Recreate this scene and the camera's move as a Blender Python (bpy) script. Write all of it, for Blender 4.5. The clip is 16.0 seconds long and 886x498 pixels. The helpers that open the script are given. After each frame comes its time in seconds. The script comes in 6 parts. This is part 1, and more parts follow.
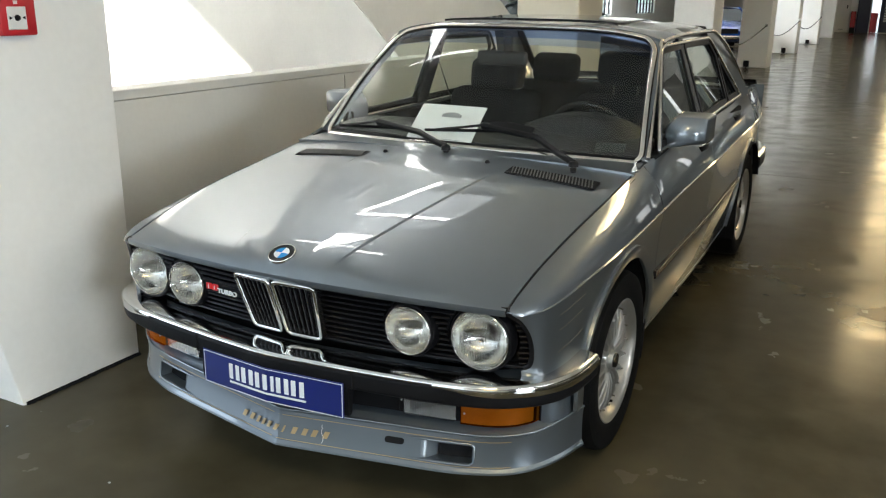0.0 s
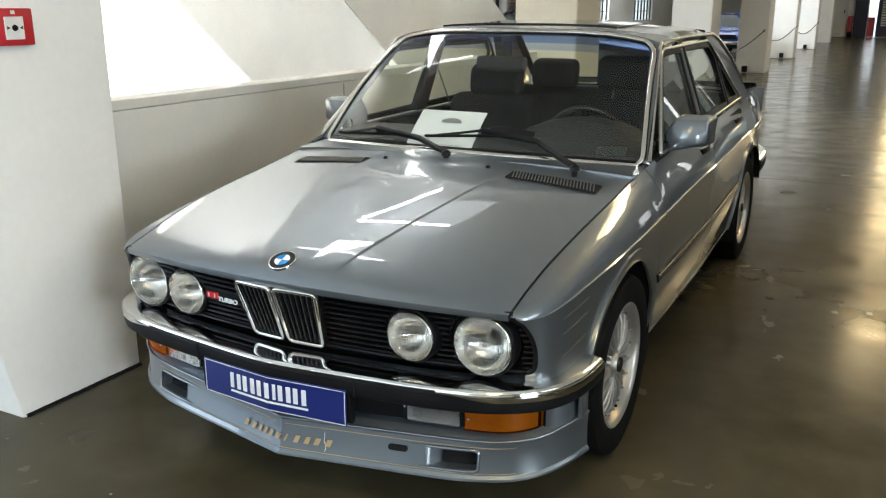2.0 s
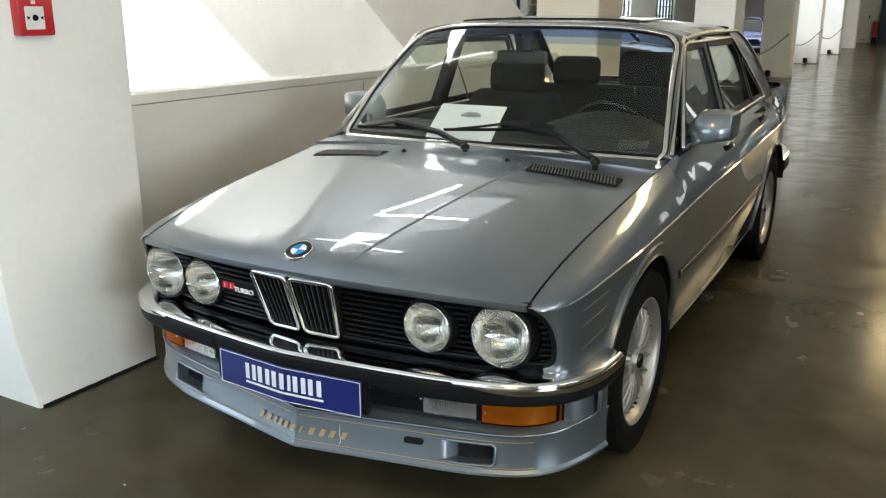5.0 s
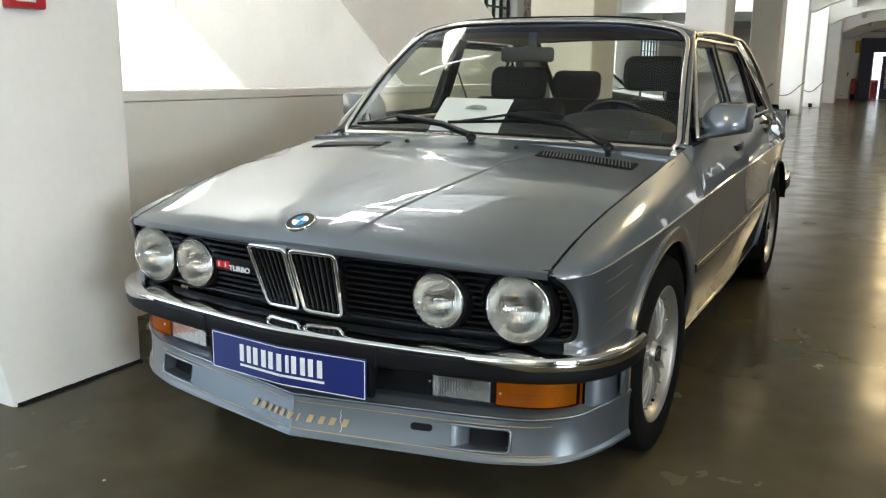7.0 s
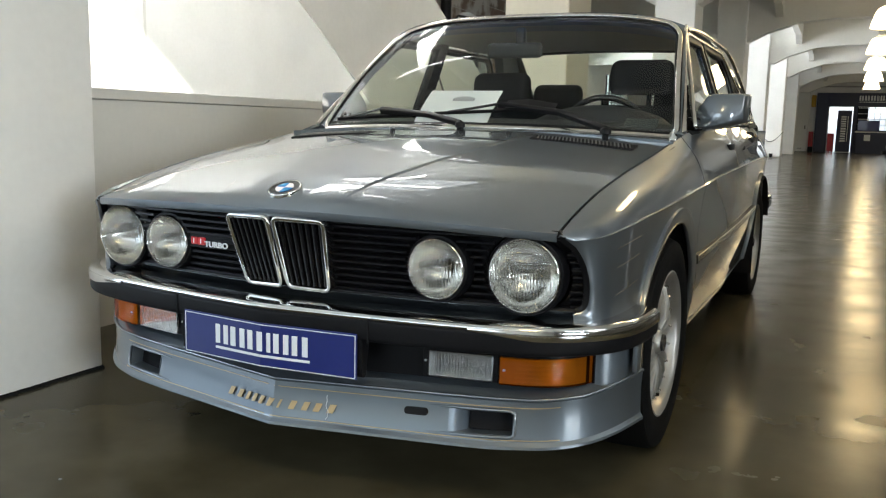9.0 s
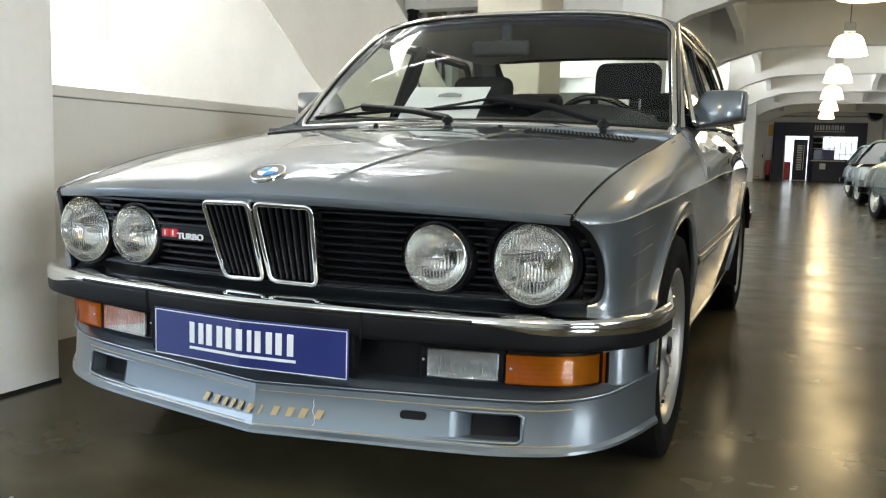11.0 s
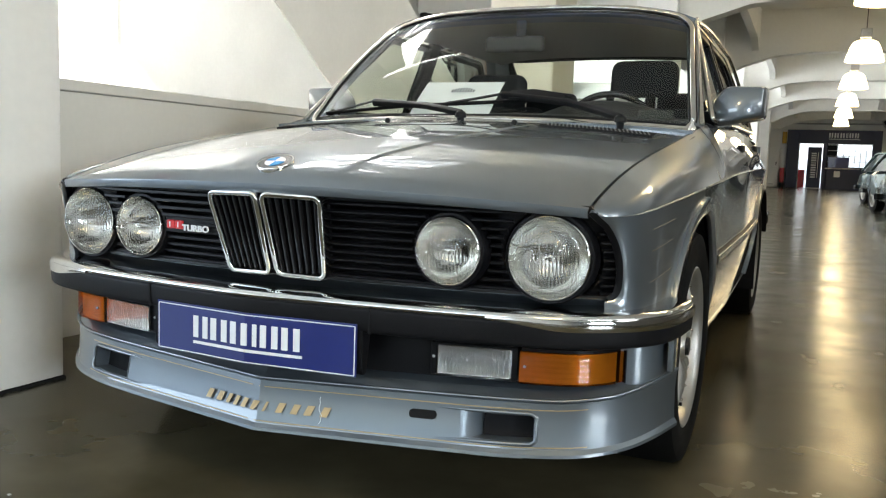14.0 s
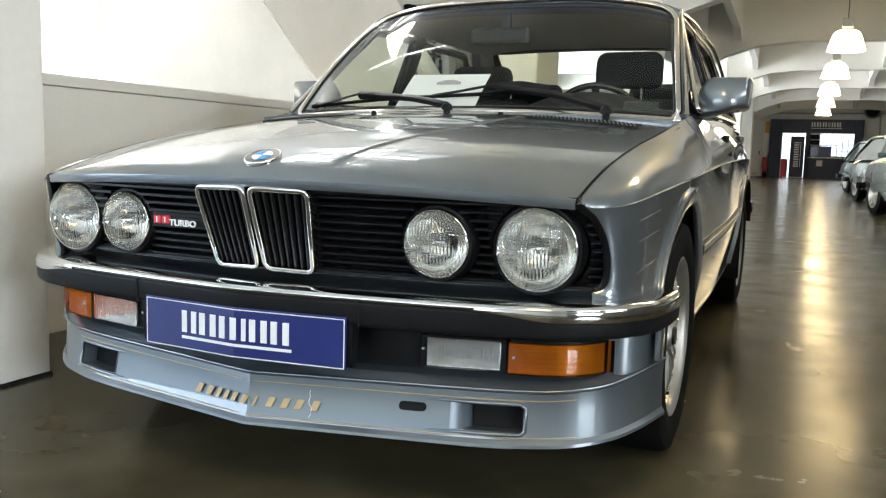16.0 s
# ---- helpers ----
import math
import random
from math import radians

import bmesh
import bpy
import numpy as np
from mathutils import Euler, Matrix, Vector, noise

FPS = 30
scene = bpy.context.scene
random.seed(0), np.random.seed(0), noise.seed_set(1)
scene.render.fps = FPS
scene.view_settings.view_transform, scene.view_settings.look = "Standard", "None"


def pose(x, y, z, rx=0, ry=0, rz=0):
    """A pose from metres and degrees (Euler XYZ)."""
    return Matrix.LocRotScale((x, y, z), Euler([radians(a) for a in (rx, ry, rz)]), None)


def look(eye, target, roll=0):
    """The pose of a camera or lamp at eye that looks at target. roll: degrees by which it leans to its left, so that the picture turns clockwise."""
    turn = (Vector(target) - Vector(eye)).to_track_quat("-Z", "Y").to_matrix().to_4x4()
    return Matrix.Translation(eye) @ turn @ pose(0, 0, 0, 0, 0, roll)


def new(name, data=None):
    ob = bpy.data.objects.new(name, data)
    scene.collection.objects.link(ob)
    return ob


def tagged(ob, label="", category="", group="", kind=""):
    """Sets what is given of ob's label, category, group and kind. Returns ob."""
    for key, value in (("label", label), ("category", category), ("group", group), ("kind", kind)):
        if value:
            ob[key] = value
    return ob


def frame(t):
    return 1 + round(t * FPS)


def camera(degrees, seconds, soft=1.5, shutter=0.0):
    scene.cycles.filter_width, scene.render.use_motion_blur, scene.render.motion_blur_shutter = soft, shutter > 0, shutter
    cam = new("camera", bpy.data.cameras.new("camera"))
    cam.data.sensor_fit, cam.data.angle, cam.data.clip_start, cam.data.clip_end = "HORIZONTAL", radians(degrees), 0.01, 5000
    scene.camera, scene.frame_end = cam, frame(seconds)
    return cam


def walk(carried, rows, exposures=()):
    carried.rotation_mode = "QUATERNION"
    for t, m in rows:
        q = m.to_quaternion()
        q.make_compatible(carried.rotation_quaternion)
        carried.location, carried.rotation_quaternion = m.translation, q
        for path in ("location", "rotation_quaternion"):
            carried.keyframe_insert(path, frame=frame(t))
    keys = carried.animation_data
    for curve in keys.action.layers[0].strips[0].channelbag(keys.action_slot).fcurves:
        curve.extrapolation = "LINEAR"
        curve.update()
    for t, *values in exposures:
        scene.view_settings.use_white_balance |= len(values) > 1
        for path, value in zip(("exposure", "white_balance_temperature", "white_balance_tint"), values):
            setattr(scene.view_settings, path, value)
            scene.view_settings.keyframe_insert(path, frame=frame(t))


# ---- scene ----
cam = camera(55.0, 16.0, soft=1.2)
PATH = [
    (0, (1.532, -2.635, 1.482), (0.632, -0.941, 0.915), 0.6),
    (0.5, (1.545, -2.648, 1.48), (0.631, -0.965, 0.905), 0.4),
    (1, (1.54, -2.636, 1.476), (0.624, -0.95, 0.911), 0.3),
    (1.5, (1.532, -2.627, 1.471), (0.612, -0.943, 0.909), -0.0),
    (2, (1.523, -2.624, 1.465), (0.619, -0.926, 0.919), -0.1),
    (2.5, (1.522, -2.627, 1.465), (0.609, -0.93, 0.93), -0.1),
    (3, (1.534, -2.625, 1.456), (0.603, -0.94, 0.913), -0.5),
    (3.5, (1.528, -2.617, 1.44), (0.585, -0.941, 0.891), -0.6),
    (4, (1.523, -2.611, 1.435), (0.568, -0.943, 0.882), -0.5),
    (6.5, (1.457, -2.578, 1.262), (0.535, -0.863, 0.805), 1.0),
    (7, (1.406, -2.559, 1.164), (0.48, -0.835, 0.752), 0.8),
    (7.5, (1.38, -2.541, 1.084), (0.448, -0.803, 0.751), 0.5),
    (8, (1.357, -2.517, 1.028), (0.434, -0.764, 0.751), 0.9),
    (8.5, (1.311, -2.504, 0.969), (0.425, -0.732, 0.694), 1.5),
    (9, (1.279, -2.48, 0.924), (0.414, -0.7, 0.636), 1.3),
    (9.2, (1.263, -2.478, 0.902), (0.416, -0.688, 0.622), 1.5),
    (11.3, (1.129, -2.36, 0.807), (0.34, -0.535, 0.589), 1.6),
    (11.5, (1.126, -2.356, 0.805), (0.326, -0.537, 0.585), 1.6),
    (12, (1.12, -2.342, 0.795), (0.301, -0.531, 0.572), 1.7),
    (12.5, (1.111, -2.328, 0.78), (0.284, -0.521, 0.556), 1.9),
    (13, (1.108, -2.312, 0.774), (0.289, -0.5, 0.56), 1.8),
    (13.5, (1.109, -2.312, 0.777), (0.292, -0.498, 0.57), 1.7),
    (14, (1.113, -2.318, 0.777), (0.299, -0.503, 0.57), 2.0),
    (14.5, (1.112, -2.326, 0.774), (0.303, -0.51, 0.559), 2.0),
    (15, (1.112, -2.327, 0.777), (0.312, -0.507, 0.561), 1.8),
    (15.5, (1.11, -2.327, 0.778), (0.318, -0.503, 0.561), 1.7),
    (16, (1.11, -2.325, 0.779), (0.328, -0.498, 0.554), 1.6),
]
walk(cam, [(t, look(eye, target, roll)) for t, eye, target, roll in PATH],
     exposures=[(t, e, 6350, 9) for t, e in ((0.0, 1.36), (2.0, 1.48), (4.0, 1.46), (7.0, 1.48), (8.5, 1.20), (9.2, 1.36), (11.5, 1.56), (14.5, 1.58), (15.5, 1.66), (16.0, 1.66))])

# ---- world, sun and lamps ----
SUN_DIR = Vector((-1.0, 0.30, -0.20)).normalized()      # the way the sunlight travels
world = bpy.data.worlds.new("sky")
scene.world = world
world.use_nodes = True
wn = world.node_tree
sky = wn.nodes.new("ShaderNodeTexSky")
sky.sky_type = "NISHITA"
sky.sun_disc = False
sky.sun_elevation = math.asin(-SUN_DIR.z)
sky.sun_rotation = math.atan2(-SUN_DIR.x, -SUN_DIR.y)
wn.links.new(sky.outputs[0], wn.nodes["Background"].inputs[0])
wn.nodes["Background"].inputs[1].default_value = 0.06
sun = new("sun", bpy.data.lights.new("sun", "SUN"))
sun.data.energy, sun.data.angle, sun.data.color = 5.0, radians(0.6), (1.0, 0.95, 0.86)
sun.matrix_world = look((0, 0, 0), SUN_DIR)


def area_lamp(name, eye, target, w, h, power, color):
    d = bpy.data.lights.new(name, "AREA")
    d.shape, d.size, d.size_y, d.energy, d.color = "RECTANGLE", w, h, power, color
    ob = new(name, d)
    ob.matrix_world = look(eye, target)
    return ob


WARM = (1.0, 0.78, 0.41)
# daylight: the big window opposite the car, the row of smaller ones, the entrance and the outer room
area_lamp("window_daylight", (6.85, -4.7, 1.55), (-1.8, -0.2, 1.1), 2.0, 1.1, 96, (0.86, 0.95, 1.0))
area_lamp("window_daylight", (6.9, 3.6, 2.35), (-2.5, 2.9, 2.0), 3.0, 1.3, 9, (0.92, 0.97, 1.0))
area_lamp("window_daylight", (6.9, -0.9, 3.58), (-3.5, 0.8, 1.9), 3.2, 1.2, 34, (0.94, 0.97, 0.98))
for wy, power in ((8.6, 4), (15.0, 9), (21.4, 12), (27.8, 12), (34.2, 12)):
    area_lamp("window_daylight", (6.85, wy, 2.2), (-1.5, wy + 1.5, 2.6), 2.4, 1.9, power, (0.97, 0.97, 0.96))
area_lamp("entrance_daylight", (-0.3, -7.6, 2.35), (-0.3, 0, 4.6), 3.8, 1.9, 46, (0.78, 0.89, 1.0))
# added fill in an unseen opening: brightens spoiler, bonnet edge and ceiling
area_lamp("doorway_fill", (-4.15, -3.15, 1.85), (0.0, -3.15, 3.7), 2.9, 3.4, 60, (0.70, 0.85, 1.0))
for wy in (3.5, 10.0, 16.5, 23.0, 29.5):
    area_lamp("window_daylight", (-9.35, wy, 2.1), (-4, wy, 2.4), 3.0, 2.4, 300, (0.93, 0.965, 0.985)).data.spread = radians(104)

# ---- materials ----
def mat(name, color, rough=0.5, metal=0.0, vary=0.08, scale=6.0, bump=0.0, bscale=60.0, rvary=0.08, coat=0.0, fine=90.0, spec=0.5):
    """A principled material with two scales of colour variation, varying gloss and fine relief."""
    m = bpy.data.materials.new(name)
    m.use_nodes = True
    nt = m.node_tree
    b = nt.nodes["Principled BSDF"]
    b.inputs["Metallic"].default_value = metal
    b.inputs["Coat Weight"].default_value = coat
    b.inputs["Specular IOR Level"].default_value = spec
    b.inputs["Coat Roughness"].default_value = 0.02
    tc = nt.nodes.new("ShaderNodeTexCoord")

    def noise_tex(s, detail):
        n = nt.nodes.new("ShaderNodeTexNoise")
        n.inputs["Scale"].default_value, n.inputs["Detail"].default_value = s, detail
        nt.links.new(tc.outputs["Object"], n.inputs["Vector"])
        return n
    n1, n2 = noise_tex(scale, 4.0), noise_tex(fine, 3.0)
    mix = nt.nodes.new("ShaderNodeMath")
    mix.operation = "MULTIPLY_ADD"
    nt.links.new(n2.outputs["Fac"], mix.inputs[0])
    mix.inputs[1].default_value = 0.45
    nt.links.new(n1.outputs["Fac"], mix.inputs[2])
    ramp = nt.nodes.new("ShaderNodeValToRGB")
    ramp.color_ramp.elements[0].position, ramp.color_ramp.elements[1].position = 0.45, 1.0
    ramp.color_ramp.elements[0].color = (*[c * (1 - vary) for c in color], 1)
    ramp.color_ramp.elements[1].color = (*[min(1, c * (1 + vary)) for c in color], 1)
    nt.links.new(mix.outputs[0], ramp.inputs[0])
    nt.links.new(ramp.outputs[0], b.inputs["Base Color"])
    mr = nt.nodes.new("ShaderNodeMapRange")
    mr.inputs["To Min"].default_value, mr.inputs["To Max"].default_value = max(0.02, rough - rvary), min(1, rough + rvary)
    nt.links.new(n1.outputs["Fac"], mr.inputs["Value"])
    nt.links.new(mr.outputs[0], b.inputs["Roughness"])
    if bump:
        n3 = noise_tex(bscale, 5.0)
        bp = nt.nodes.new("ShaderNodeBump")
        bp.inputs["Strength"].default_value, bp.inputs["Distance"].default_value = bump, 0.002
        nt.links.new(n3.outputs["Fac"], bp.inputs["Height"])
        nt.links.new(bp.outputs[0], b.inputs["Normal"])
    return m


def glass(name, color=(1, 1, 1), rough=0.0, mix=0.12):
    """Thin pane: mostly clear, with gloss that grows at a slant."""
    m = bpy.data.materials.new(name)
    m.use_nodes = True
    nt = m.node_tree
    nt.nodes.remove(nt.nodes["Principled BSDF"])
    tr, gl, ms = nt.nodes.new("ShaderNodeBsdfTransparent"), nt.nodes.new("ShaderNodeBsdfGlossy"), nt.nodes.new("ShaderNodeMixShader")
    lw, pw, mu = nt.nodes.new("ShaderNodeLayerWeight"), nt.nodes.new("ShaderNodeMath"), nt.nodes.new("ShaderNodeMath")
    lw.inputs["Blend"].default_value = 0.5
    pw.operation, mu.operation = "POWER", "MULTIPLY_ADD"
    pw.inputs[1].default_value = 4.6
    mu.inputs[1].default_value, mu.inputs[2].default_value = 0.9 * mix, 0.05 * mix
    nt.links.new(lw.outputs["Facing"], pw.inputs[0])
    nt.links.new(pw.outputs[0], mu.inputs[0])
    tr.inputs[0].default_value = (*color, 1)
    gl.inputs["Roughness"].default_value = rough
    nt.links.new(mu.outputs[0], ms.inputs[0])
    nt.links.new(tr.outputs[0], ms.inputs[1])
    nt.links.new(gl.outputs[0], ms.inputs[2])
    nt.links.new(ms.outputs[0], nt.nodes["Material Output"].inputs["Surface"])
    return m


def glow(name, color, strength):
    m = bpy.data.materials.new(name)
    m.use_nodes = True
    nt = m.node_tree
    b = nt.nodes["Principled BSDF"]
    b.inputs["Base Color"].default_value = (*color, 1)
    b.inputs["Emission Color"].default_value = (*color, 1)
    b.inputs["Emission Strength"].default_value = strength
    return m


PAINT = mat("silver_blue_metallic_paint", (0.164, 0.191, 0.218), 0.39, 0.80, 0.03, 3.0, 0.0, coat=1.0, fine=900.0, rvary=0.02)
PAINT.node_tree.nodes["Principled BSDF"].inputs["Coat IOR"].default_value = 1.65
PAINT_DARK = mat("underbody_black", (0.012, 0.012, 0.013), 0.8, 0, 0.2, 8, spec=0.08)
CHROME = mat("chrome", (0.68, 0.675, 0.66), 0.09, 1.0, 0.05, 20, rvary=0.05)
CHROME_SOFT = mat("chrome_worn", (0.70, 0.68, 0.64), 0.16, 1.0, 0.10, 30, 0.15, 40, rvary=0.08)
RUBBER = mat("black_rubber", (0.008, 0.008, 0.009), 0.46, 0, 0.25, 10, 0.25, 300, spec=0.11)
BLACK = mat("black_plastic", (0.004, 0.004, 0.005), 0.38, 0, 0.2, 15, 0.1, 200, spec=0.20)
BLACK_GLOSS = mat("black_trim", (0.012, 0.012, 0.013), 0.22, 0, 0.2, 15)
TYRE = mat("tyre_rubber", (0.0055, 0.0055, 0.0055), 0.75, 0, 0.3, 14, 0.4, 180, spec=0.12)
ALLOY = mat("silver_painted_alloy", (0.42, 0.41, 0.385), 0.36, 0.75, 0.08, 12, 0.1, 80)
ALLOY_DARK = mat("dark_alloy", (0.05, 0.048, 0.045), 0.6, 0.5, 0.2, 12)
CLOTH = mat("dark_grey_cloth", (0.016, 0.017, 0.019), 0.95, 0, 0.25, 20, 0.5, 400, spec=0.1)
DASH = mat("dash_vinyl", (0.022, 0.022, 0.022), 0.6, 0, 0.2, 20, 0.3, 300)
HEADLINER = mat("light_headliner", (0.35, 0.34, 0.31), 0.9, 0, 0.08, 20, 0.2, 200)
PAPER = mat("white_paper", (0.78, 0.79, 0.80), 0.8, 0, 0.03, 10)
PRINT = mat("grey_print", (0.16, 0.16, 0.18), 0.8, 0, 0.1, 40)
AMBER_GLASS = glass("amber_lens_glass", (1.0, 0.38, 0.03), 0.10, 0.45)
ORANGE = mat("amber_lens", (0.46, 0.095, 0.002), 0.12, 0, 0.15, 20, 0.1, 30, coat=0.8)
REFLECTOR = mat("lamp_reflector", (0.74, 0.735, 0.70), 0.12, 1.0, 0.12, 60, 0.6, 45, rvary=0.06)
FOG_BOWL = mat("dulled_lamp_bowl", (0.66, 0.66, 0.64), 0.20, 1.0, 0.12, 60, 0.2, 45, rvary=0.06)
LENS_BACK = mat("dull_silvered_lens_back", (0.34, 0.30, 0.22), 0.42, 0.55, 0.15, 30, 0.3, 60)
PLATE_BLUE = mat("plate_blue", (0.006, 0.015, 0.13), 0.35, 0, 0.08, 8, coat=0.3)
PLATE_WHITE = mat("plate_white", (0.72, 0.74, 0.76), 0.4, 0, 0.04, 12)
GOLD = mat("gold_decal", (0.42, 0.31, 0.16), 0.4, 0.3, 0.1, 20)
GOLD_FAINT = mat("faded_gold_stripe", (0.19, 0.165, 0.13), 0.45, 0.4, 0.15, 12)
RED = mat("red_badge_enamel", (0.55, 0.015, 0.02), 0.3, 0, 0.1, 20)
BLUE_ENAMEL = mat("blue_badge_enamel", (0.03, 0.25, 0.60), 0.25, 0, 0.1, 20)
GLASS = glass("green_tinted_glass", (0.955, 0.985, 0.945), 0.0, 1.0)
GLASS_BAND = glass("blue_sunband_glass", (0.24, 0.36, 0.74), 0.0, 1.0)
GLASS_FADE = glass("pale_blue_sunband_glass", (0.58, 0.68, 0.90), 0.0, 1.0)
VENT_GREY = mat("weathered_vent_plastic", (0.07, 0.07, 0.065), 0.4, 0, 0.1, 20)
MIRROR = mat("mirror", (0.85, 0.87, 0.88), 0.03, 1.0, 0.02, 10, rvary=0.01)
WALL_WHITE = mat("white_painted_plaster", (0.85, 0.845, 0.82), 0.75, 0, 0.045, 2.2, 0.35, 25, fine=30)
WALL_GREY = mat("pale_grey_painted_panel", (0.70, 0.69, 0.65), 0.6, 0, 0.04, 2.5, 0.12, 30, fine=40)
WALL_CREAM = mat("cream_plaster", (0.74, 0.70, 0.58), 0.8, 0, 0.05, 1.5, 0.3, 20, fine=30)
# darkened so the unseen walls send less light onto car and floor
WALL_EAST = mat("plaster_darkened_to_cut_bounce", (0.085, 0.078, 0.066), 0.8, 0, 0.10, 1.2, 0.3, 20, fine=30)
CEIL_WHITE = mat("white_ceiling_paint", (0.74, 0.73, 0.69), 0.8, 0, 0.05, 0.8, 0.3, 10, fine=14)
NAVY = mat("navy_panel", (0.012, 0.018, 0.055), 0.45, 0, 0.1, 3)
STEEL = mat("galvanised_steel", (0.45, 0.45, 0.44), 0.4, 0.8, 0.12, 20)
ALARM_RED = mat("alarm_red_plastic", (0.46, 0.018, 0.025), 0.35, 0, 0.08, 20)
WHITE_PLASTIC = mat("white_plastic", (0.74, 0.73, 0.70), 0.4, 0, 0.04, 20)
SHADE_GLASS = glow("lit_lamp_shade", (1.0, 0.80, 0.47), 2.6)
TUBE = glow("lit_tube", (1.0, 0.98, 0.95), 6.0)
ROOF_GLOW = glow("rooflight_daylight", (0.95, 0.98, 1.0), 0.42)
# fill glow for the stairwell, on an added panel out of view
STAIR_FILL = glow("stair_fill_glow", (1.0, 0.985, 0.95), 7.2)
SKY_GLOW = glow("bright_daylight", (0.86, 0.93, 1.0), 0.42)


def floor_material():
    """Polished dark screed: worn gloss, broad stains and fine scratches."""
    m = mat("polished_dark_screed", (0.067, 0.057, 0.034), 0.21, 0, 0.34, 1.5, 0.30, 6.0, 0.10, fine=7.0)
    nt = m.node_tree
    b = nt.nodes["Principled BSDF"]
    tc, n, mp = [nt.nodes.new(k) for k in ("ShaderNodeTexCoord", "ShaderNodeTexNoise", "ShaderNodeMapRange")]
    n.inputs["Scale"].default_value, n.inputs["Detail"].default_value, n.inputs["Roughness"].default_value = 3.0, 5.0, 0.52
    mp.inputs["From Min"].default_value, mp.inputs["From Max"].default_value = 0.30, 0.70
    mp.inputs["To Min"].default_value, mp.inputs["To Max"].default_value = 0.12, 0.29
    nt.links.new(tc.outputs["Object"], n.inputs["Vector"])
    nt.links.new(n.outputs["Fac"], mp.inputs["Value"])
    nt.links.new(mp.outputs[0], b.inputs["Roughness"])
    b.inputs["Specular IOR Level"].default_value = 0.16
    return m


FLOOR = floor_material()


def brick_material():
    """Old brickwork with flaking whitewash."""
    m = mat("old_whitewashed_brick", (0.30, 0.24, 0.20), 0.85, 0, 0.5, 3.0, 0.4, 12, fine=18)
    nt = m.node_tree
    b = nt.nodes["Principled BSDF"]
    tc, mp, br, n, rp, mx = [nt.nodes.new(k) for k in ("ShaderNodeTexCoord", "ShaderNodeMapping", "ShaderNodeTexBrick", "ShaderNodeTexNoise", "ShaderNodeValToRGB", "ShaderNodeMixRGB")]
    mp.inputs["Rotation"].default_value = (radians(90), 0, radians(90))
    br.inputs["Scale"].default_value = 2.2
    br.inputs["Color1"].default_value, br.inputs["Color2"].default_value, br.inputs["Mortar"].default_value = (0.26, 0.18, 0.14, 1), (0.15, 0.12, 0.10, 1), (0.45, 0.43, 0.40, 1)
    n.inputs["Scale"].default_value, n.inputs["Detail"].default_value = 1.3, 8
    rp.color_ramp.elements[0].position, rp.color_ramp.elements[1].position = 0.48, 0.56
    nt.links.new(tc.outputs["Object"], mp.inputs["Vector"])
    nt.links.new(mp.outputs[0], br.inputs["Vector"])
    nt.links.new(tc.outputs["Object"], n.inputs["Vector"])
    nt.links.new(n.outputs["Fac"], rp.inputs[0])
    nt.links.new(rp.outputs[0], mx.inputs[0])
    nt.links.new(br.outputs["Color"], mx.inputs[1])
    mx.inputs[2].default_value = (0.62, 0.61, 0.58, 1)
    nt.links.new(mx.outputs[0], b.inputs["Base Color"])
    return m


BRICK_OLD = brick_material()

# ---- building tools ----
def thing(name, label, category, group="", at=(0, 0, 0)):
    ob = new(name)
    ob.location = at
    return tagged(ob, label, category, group)


def part(name, bm, material, parent=None, label="", smooth=None):
    """Links a bmesh as one mesh object; smooth: angle in degrees under which edges are shaded round."""
    me = bpy.data.meshes.new(name)
    if smooth is not None:
        for f in bm.faces:
            f.smooth = True
        lim = radians(smooth)
        for e in bm.edges:
            if len(e.link_faces) == 2 and e.calc_face_angle(0) > lim:
                e.smooth = False
    bm.to_mesh(me)
    bm.free()
    me.materials.append(material)
    ob = new(name, me)
    if parent is not None:
        ob.parent = parent
        ob.matrix_parent_inverse = parent_inverse(parent)
    if label:
        ob["label"] = label
    return ob


def parent_inverse(parent):
    """Parts are built in place: only an Empty's own place has to be undone."""
    if parent.type != "EMPTY":
        return Matrix.Identity(4)
    return Matrix.LocRotScale(parent.location, parent.rotation_euler, parent.scale).inverted()


def structure(name, bm, material, label, category, smooth=None):
    return tagged(part(name, bm, material, smooth=smooth), label, category, kind="structure")


def lerp(a, b, t):
    return a + (b - a) * t


def curve(table, t):
    """Smooth piecewise interpolation in a short table of (t, value)."""
    if t <= table[0][0]:
        return table[0][1]
    for (t0, v0), (t1, v1) in zip(table, table[1:]):
        if t <= t1:
            return lerp(v0, v1, (t - t0) / (t1 - t0))
    return table[-1][1]


